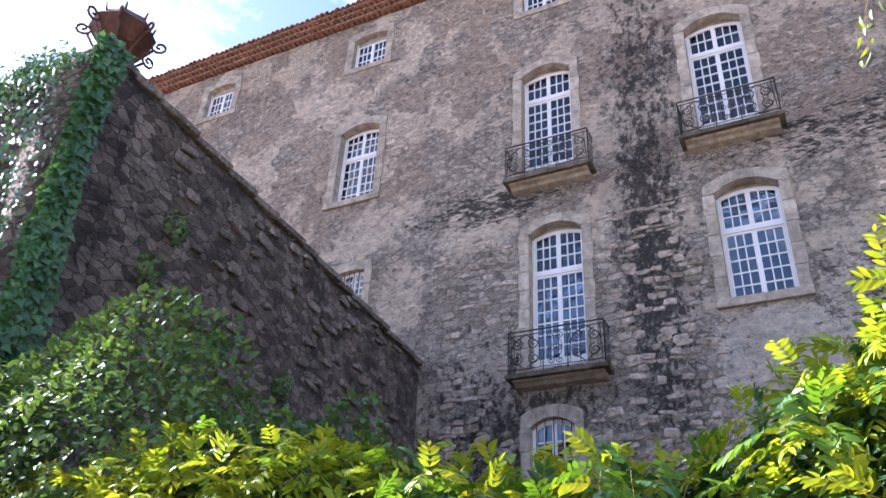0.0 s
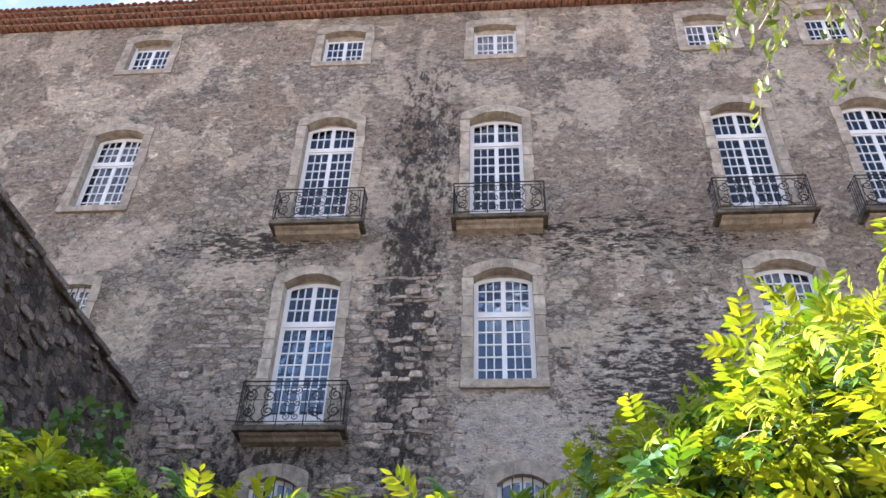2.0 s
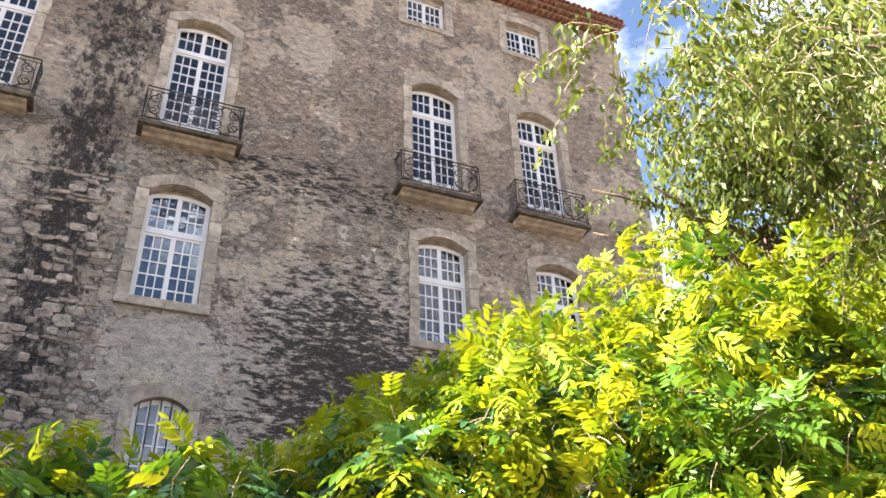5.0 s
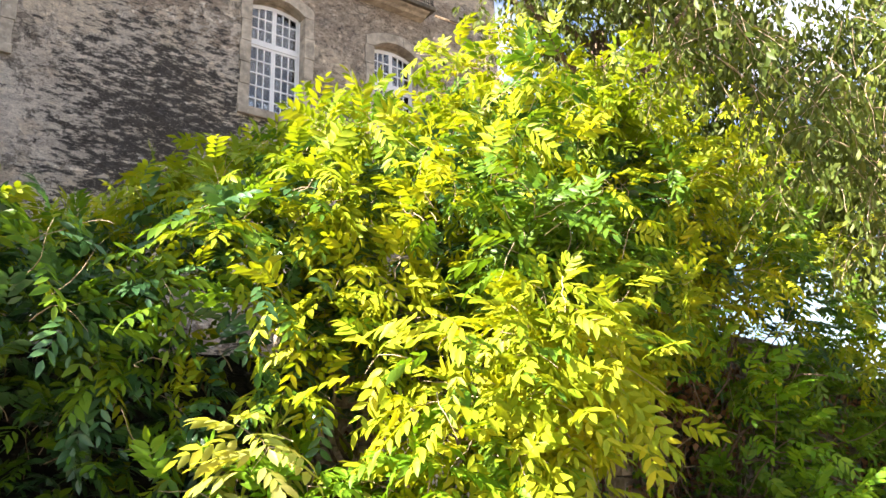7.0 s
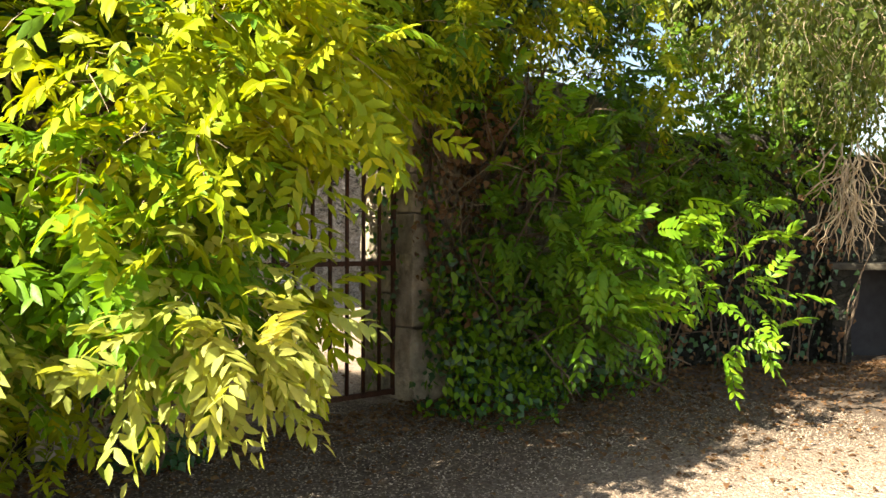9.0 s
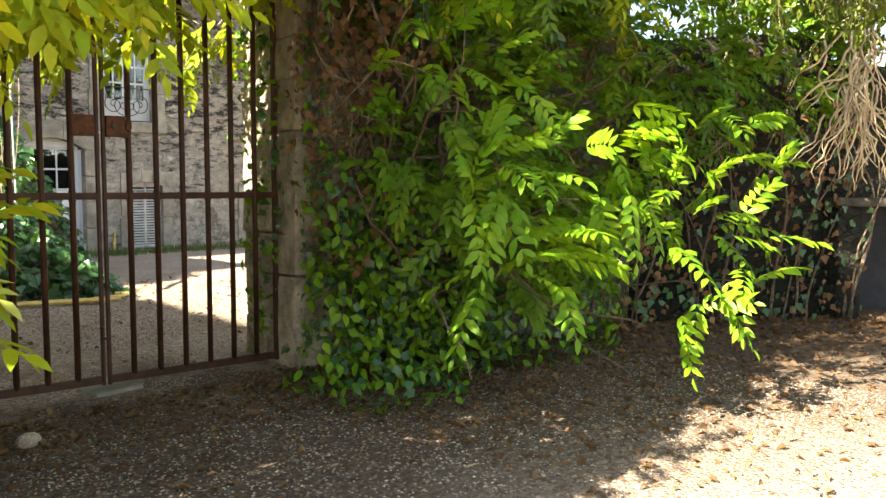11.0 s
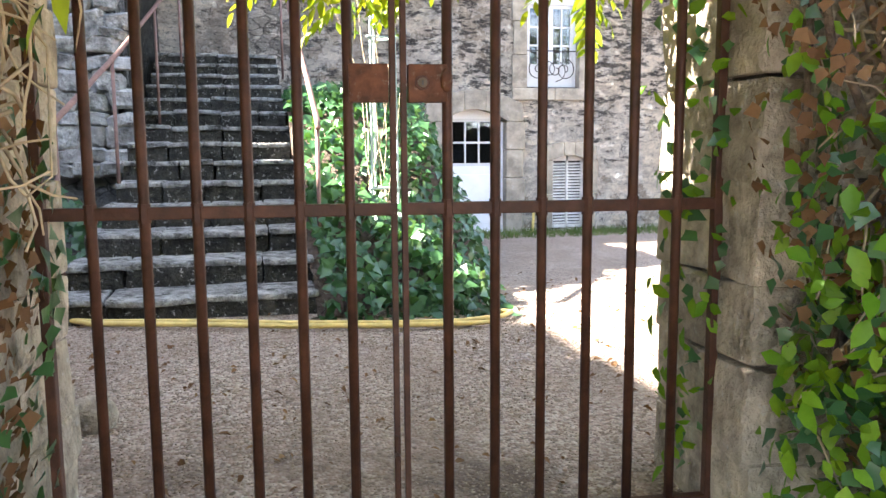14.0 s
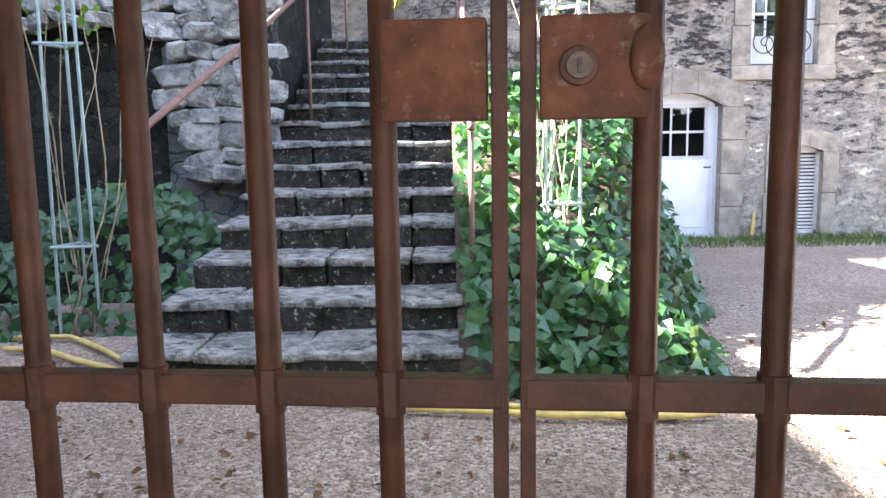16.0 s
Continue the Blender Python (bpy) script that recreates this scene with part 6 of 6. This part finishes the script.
fine_stems(near, np.array(lines), 0.004, M_TWIG, "fine_wood")

# ---------------------------------------------------------------- ivy bank and climbers in the yard
bank = thing("ivy_bank", (4.9, 8.2, 0), 0, "bank of glossy ivy spilling down beside the steps", "ivy bank")


def bank_h(x, y):
    """Height of the planted bank over the yard."""
    if y < 6.05:
        return 0.0
    edge_x = 5.32 + 0.2 * (y - 6.3) + 0.12 * math.sin(y * 3.1)
    return min(1.95, 0.3 + 0.52 * (y - 6.1) + 0.16 * math.sin(x * 5 + y * 3) * math.sin(y * 4.1)) * min(1.0, max(0.0, (edge_x - x) / 0.75)) * min(1.0, (y - 6.05) / 0.3)


bm = bmesh.new()
nx, ny = 14, 30
vv = [[bm.verts.new((3.9 + 2.6 * i / nx - 4.9, 6.05 + 8.1 * j / ny - 8.2, bank_h(3.9 + 2.6 * i / nx, 6.05 + 8.1 * j / ny) - 0.3)) for i in range(nx + 1)] for j in range(ny + 1)]
for j in range(ny):
    for i in range(nx):
        bm.faces.new((vv[j][i], vv[j][i + 1], vv[j + 1][i + 1], vv[j + 1][i]))
part("soil", bm, M_EARTH, bank)
n = 9000
px, py = 3.93 + 2.5 * RNG.random(n), 6.1 + 6.5 * RNG.random(n) ** 1.4
pz = np.array([bank_h(x, y) for x, y in zip(px, py)])
keep = pz > 0.05
P = np.stack([px - 4.9, py - 8.2, pz - 0.22 * RNG.random(n)], 1)[keep]
leaves(bank, "leaves", [ivy_set(P, np.array([0.35, -0.6, 0.8]) + RNG.normal(0, 0.5, P.shape), 0.06, 0.12)], M_IVY)

bed = thing("ivy_bed", (1.0, 8.2, 0), 0, "dark ivy bed below the retaining wall", "ivy bed")
n = 4200
px, py = RNG.uniform(-3.5, 1.45, n), RNG.uniform(-0.7, 0.65, n)
pz = 0.1 + 0.95 * np.clip((py + 0.75) * 2.2, 0, 1) * (0.75 + 0.25 * np.sin(px * 3)) - 0.2 * RNG.random(n)
pz = np.maximum(pz, 0.05)
leaves(bed, "leaves", [ivy_set(np.stack([px, py, pz], 1), np.tile([0.0, -0.8, 0.6], (n, 1)), 0.06, 0.11)], M_IVY)


def trellis(x, y, z, h, label):
    e = thing("plant_support", (x, y, z), 12, label, "plant support")
    for a, b in ((-0.12, -0.1), (0.12, -0.1), (0.0, 0.12)):
        bm = bmesh.new()
        tube(bm, [(a, b, 0), (a * 0.8, b * 0.8, h)], 0.011, 6)
        part("rod", bm, M_TRELLIS, e)
    for q in (0.25, 0.75):
        bm = bmesh.new()
        zz = h * q
        tube(bm, [(-0.14, -0.1, zz), (0.14, -0.1, zz), (0.0, 0.13, zz), (-0.14, -0.1, zz)], 0.01, 6)
        part("ring", bm, M_TRELLIS, e)
    c = thing("climbing_rose", (x, y, z), 0, "thin bare rose stems on a metal support", "climbing plant")
    stems(c, [wander((random.gauss(0, 0.05), random.gauss(0, 0.05), 0), (random.gauss(0, 0.15), random.gauss(0, 0.1), 1), 20, h / 18, -0.2, 0.15) for _ in range(7)], 0.006, M_TWIG)
    a_, b_ = on_blob(60, (0, 0, h * 0.9), (0.3, 0.25, 0.4), None, 0.7)
    leaves(c, "leaves", [ivy_set(a_, b_, 0.04, 0.07)], M_VINE_D)


trellis(1.48, 7.65, 0.1, 2.5, "grey green metal plant support in the ivy bed")
trellis(4.55, 7.6, 0.35, 2.4, "grey green metal plant support on the ivy bank")

# ---------------------------------------------------------------- hose, stones, litter
hose = thing("garden_hose", label="yellow garden hose lying in loops before the steps", category="hose")
path1 = [(1.2, 7.2), (1.52, 7.08), (1.77, 6.86), (2.15, 6.58), (2.54, 6.38), (3.1, 6.24), (3.7, 6.08), (4.34, 6.01), (4.81, 6.04), (5.14, 6.18), (5.25, 6.31), (5.09, 6.35)]
path2 = [(1.1, 7.5), (1.5, 7.42), (1.9, 7.0), (2.16, 6.68), (2.5, 6.33), (3.1, 6.16), (3.7, 6.0), (4.3, 5.94), (4.9, 5.98), (5.1, 6.05)]
for pp in (path1, path2):
    pts = []
    for (xa, ya), (xb, yb) in zip(pp, pp[1:]):
        pts += [(xa + (xb - xa) * t, ya + (yb - ya) * t, ground_z(xa + (xb - xa) * t, ya + (yb - ya) * t) + 0.034) for t in (0, 0.25, 0.5, 0.75)]
    bm = bmesh.new()
    tube(bm, pts, 0.016, 8)
    part("coil", bm, M_HOSE, hose, "", True)
for x, y, sx, sy, sz, rz in ((2.55, 4.85, 0.16, 0.12, 0.14, 20), (2.8, 4.72, 0.12, 0.1, 0.1, -10), (4.72, 6.03, 0.16, 0.07, 0.03, 5), (2.9, 2.95, 0.06, 0.05, 0.03, 0), (3.3, 2.8, 0.07, 0.05, 0.035, 30)):
    bm = bmesh.new()
    bmesh.ops.create_icosphere(bm, subdivisions=2, radius=1, matrix=Matrix.Diagonal((sx, sy, sz, 1)))
    rough_block(bm, x * 3 + y, 0.35 * sx, 0)
    ob = tagged(new("stone", mesh_of("stone", bm, M_STONE_P, True)), "loose grey stone lying on the gravel", "stone", "loose stones")
    ob.matrix_world = pose(x, y, ground_z(x, y) + sz * 0.55, 0, 0, rz)
bm = bmesh.new()
tube(bm, [(0, 0, 0), (0.03, 0, 0.42)], 0.03, 8, 0.7)
post = tagged(new("wooden_stake", mesh_of("wooden_stake", bm, M_HOSE)), "short pale wooden stake against the wall", "stake")
post.matrix_world = pose(8.26, FY - 0.12, -0.22)


def litter(name, n, x0, x1, y0, y1, mat, lo, hi, label, lift=0.012, dens=None):
    px, py = RNG.uniform(x0, x1, n), RNG.uniform(y0, y1, n)
    if dens is not None:
        k = np.array([dens(x, y) for x, y in zip(px, py)]) > RNG.random(n)
        px, py = px[k], py[k]
    pz = np.array([ground_z(x, y) for x, y in zip(px, py)]) + lift
    L = RNG.uniform(lo, hi, len(px))
    al = unit(np.stack([RNG.normal(0, 1, len(px)), RNG.normal(0, 1, len(px)), RNG.normal(0, 0.25, len(px))], 1))
    v, f = blades(np.stack([px, py, pz], 1), al, unit(np.array([0, 0, 1.0]) + RNG.normal(0, 0.35, al.shape)), L, L * RNG.uniform(0.35, 0.7, len(L)), 0.5, 0.3)
    tagged(new(name, from_np(name, v, f, mat)), label, "leaf litter", kind="stuff")


def wall_side(x, y):
    yw = 3.4 - 0.09 * (x - 4) if x < 8 else 2.75 - 0.68 * (x - 8)
    return math.exp(-((yw - y) / (1.0 if x < 4.6 else 1.9)) ** 2) if y < yw and not (2.9 < x < 4.9 and y > 3.2) else 0.08


litter("leaf_litter", 36000, 1.0, 11.0, -1.5, 3.3, M_DRY, 0.025, 0.06, "brown dry leaves strewn along the wall", 0.012, wall_side)
litter("leaf_litter_yard", 900, 2.0, 8.5, 3.7, 9.0, M_DRY, 0.02, 0.06, "scattered dry leaves on the yard gravel")
n = 4200
px, py = RNG.uniform(5.5, 12.2, n), FY - 0.1 - 1.0 * RNG.random(n) ** 1.5
bs = np.stack([px, py, np.full(n, -0.21)], 1)
al = unit(np.array([0, 0, 1.0]) + RNG.normal(0, 0.4, (n, 3)))
v, f = blades(bs, al, unit(RNG.normal(0, 1, (n, 3))), RNG.uniform(0.05, 0.16, n), np.full(n, 0.012))
tagged(new("grass", from_np("grass", v, f, M_GRASS)), "thin grass along the foot of the house wall", "grass", kind="stuff")


def pebbles(name, n, x0, x1, y0, y1, lo, hi):
    base = np.array([(1, 0, 0), (0, 1, 0), (-1, 0, 0), (0, -1, 0), (0, 0, 1), (0, 0, -1)], float)
    tri = np.array([(0, 1, 4), (1, 2, 4), (2, 3, 4), (3, 0, 4), (1, 0, 5), (2, 1, 5), (3, 2, 5), (0, 3, 5)])
    px, py = RNG.uniform(x0, x1, n), RNG.uniform(y0, y1, n)
    pz = np.array([ground_z(x, y) for x, y in zip(px, py)])
    s = RNG.uniform(lo, hi, n)[:, None] * RNG.uniform(0.6, 1.2, (n, 3)) * np.array([1, 1, 0.6])
    a = RNG.uniform(0, 6.28, n)
    v = base[None] * s[:, None]
    v = v + RNG.normal(0, 0.15, v.shape) * s[:, None]
    x = v[..., 0] * np.cos(a)[:, None] - v[..., 1] * np.sin(a)[:, None]
    y = v[..., 0] * np.sin(a)[:, None] + v[..., 1] * np.cos(a)[:, None]
    v = np.stack([x + px[:, None], y + py[:, None], v[..., 2] + pz[:, None]], -1)
    f = (np.arange(n)[:, None, None] * 6 + tri[None]).reshape(-1, 3)
    tagged(new(name, from_np(name, v.reshape(-1, 3), f, M_PEBBLE)), "loose pale pebbles over the gravel", "gravel", kind="stuff")


pebbles("gravel_path", 34000, 1.8, 7.0, -0.8, 3.6, 0.0035, 0.01)
pebbles("gravel_yard", 36000, 1.5, 7.5, 3.6, 7.2, 0.004, 0.01)


# ---------------------------------------------------------------- stones of the walls, piece by piece
def stone_meshes(mat, seed, n=6):
    out = []
    for k in range(n):
        bm = bmesh.new()
        bmesh.ops.create_cube(bm, size=1)
        bmesh.ops.bevel(bm, geom=bm.edges[:], offset=0.16, segments=1, affect="EDGES")
        for v in bm.verts:
            v.co += noise.noise_vector(v.co * 1.7 + Vector((seed + k * 5.3, k, seed))) * 0.2
        out.append(mesh_of("stone", bm, mat))
    return out


def lay_stones(parent, meshes, place, u0, u1, v0, v1, lo, hi, limit, skip=None, proud=0.03, depth=0.12, fill=0.8, tilt=0.22, tall=0.62, grow=1.0):
    """Courses of uneven stones; place(u, v) gives the spot and the turn about z."""
    v, made = v0, 0
    while v < v1:
        h = random.uniform(lo, hi) * tall
        u = u0 + random.uniform(0, hi)
        while u < u1:
            w = random.uniform(lo, hi) * 1.25
            um, vm = u + w / 2, v + h / 2 + random.uniform(-0.2, 0.2) * h
            if random.random() < fill and not (skip and skip(um, vm)) and made < limit:
                loc, rz = place(um, vm)
                shared("stone", random.choice(meshes), parent, loc, (random.uniform(-0.08, 0.08), random.uniform(-tilt, tilt), rz + random.uniform(-0.05, 0.05)), (w * 0.94 * grow, depth + random.uniform(0, proud), h * grow * random.uniform(0.8, 0.98)))
                made += 1
            u += w
        v += h
    return made


random.seed(5)
near_hole = lambda u, v: any(h[0] - 0.42 < u < h[1] + 0.42 and h[2] - 0.5 < v < h[3] + 0.5 for h in holes) or (abs(u + 3.9) < 1.5 and 7.9 < v < 8.6) or (abs(u + 3.9) < 1.4 and 13.2 < v < 14)
lay_stones(wall_n, stone_meshes(M_STONE_A, 2), lambda u, v: ((u, FY + 0.02, v), 0), -7.0, -0.5, 5.8, 12.4, 0.14, 0.34, 300, lambda u, v: near_hole(u, v) or random.random() < 0.55, 0.02, 0.07)
lay_stones(wall_w, stone_meshes(M_STONE_W, 9), lambda u, v: ((wing_x(u) + 0.03 + 0.07 * noise.noise(Vector((wing_x(u), u, v)) * 0.9), u, v), radians(95)), 4.6, 12.6, 4.6, 9.0, 0.14, 0.36, 300, lambda u, v: random.random() < 0.78, 0.03, 0.08)
wy = bpy.data.objects["wall_yard_1"]
lay_stones(wy, stone_meshes(M_STONE_G, 4, 9), lambda u, v: ((u, 9.42 - 0.037 * (u - 2.28), v), radians(-2)), -0.4, 2.3, 1.0, 4.0, 0.13, 0.27, 300, lambda u, v: v < 2.35 - max(0, u - 1.35) * 3.4, 0.06, 0.2, 0.995, 0.3, 0.85, 1.14)
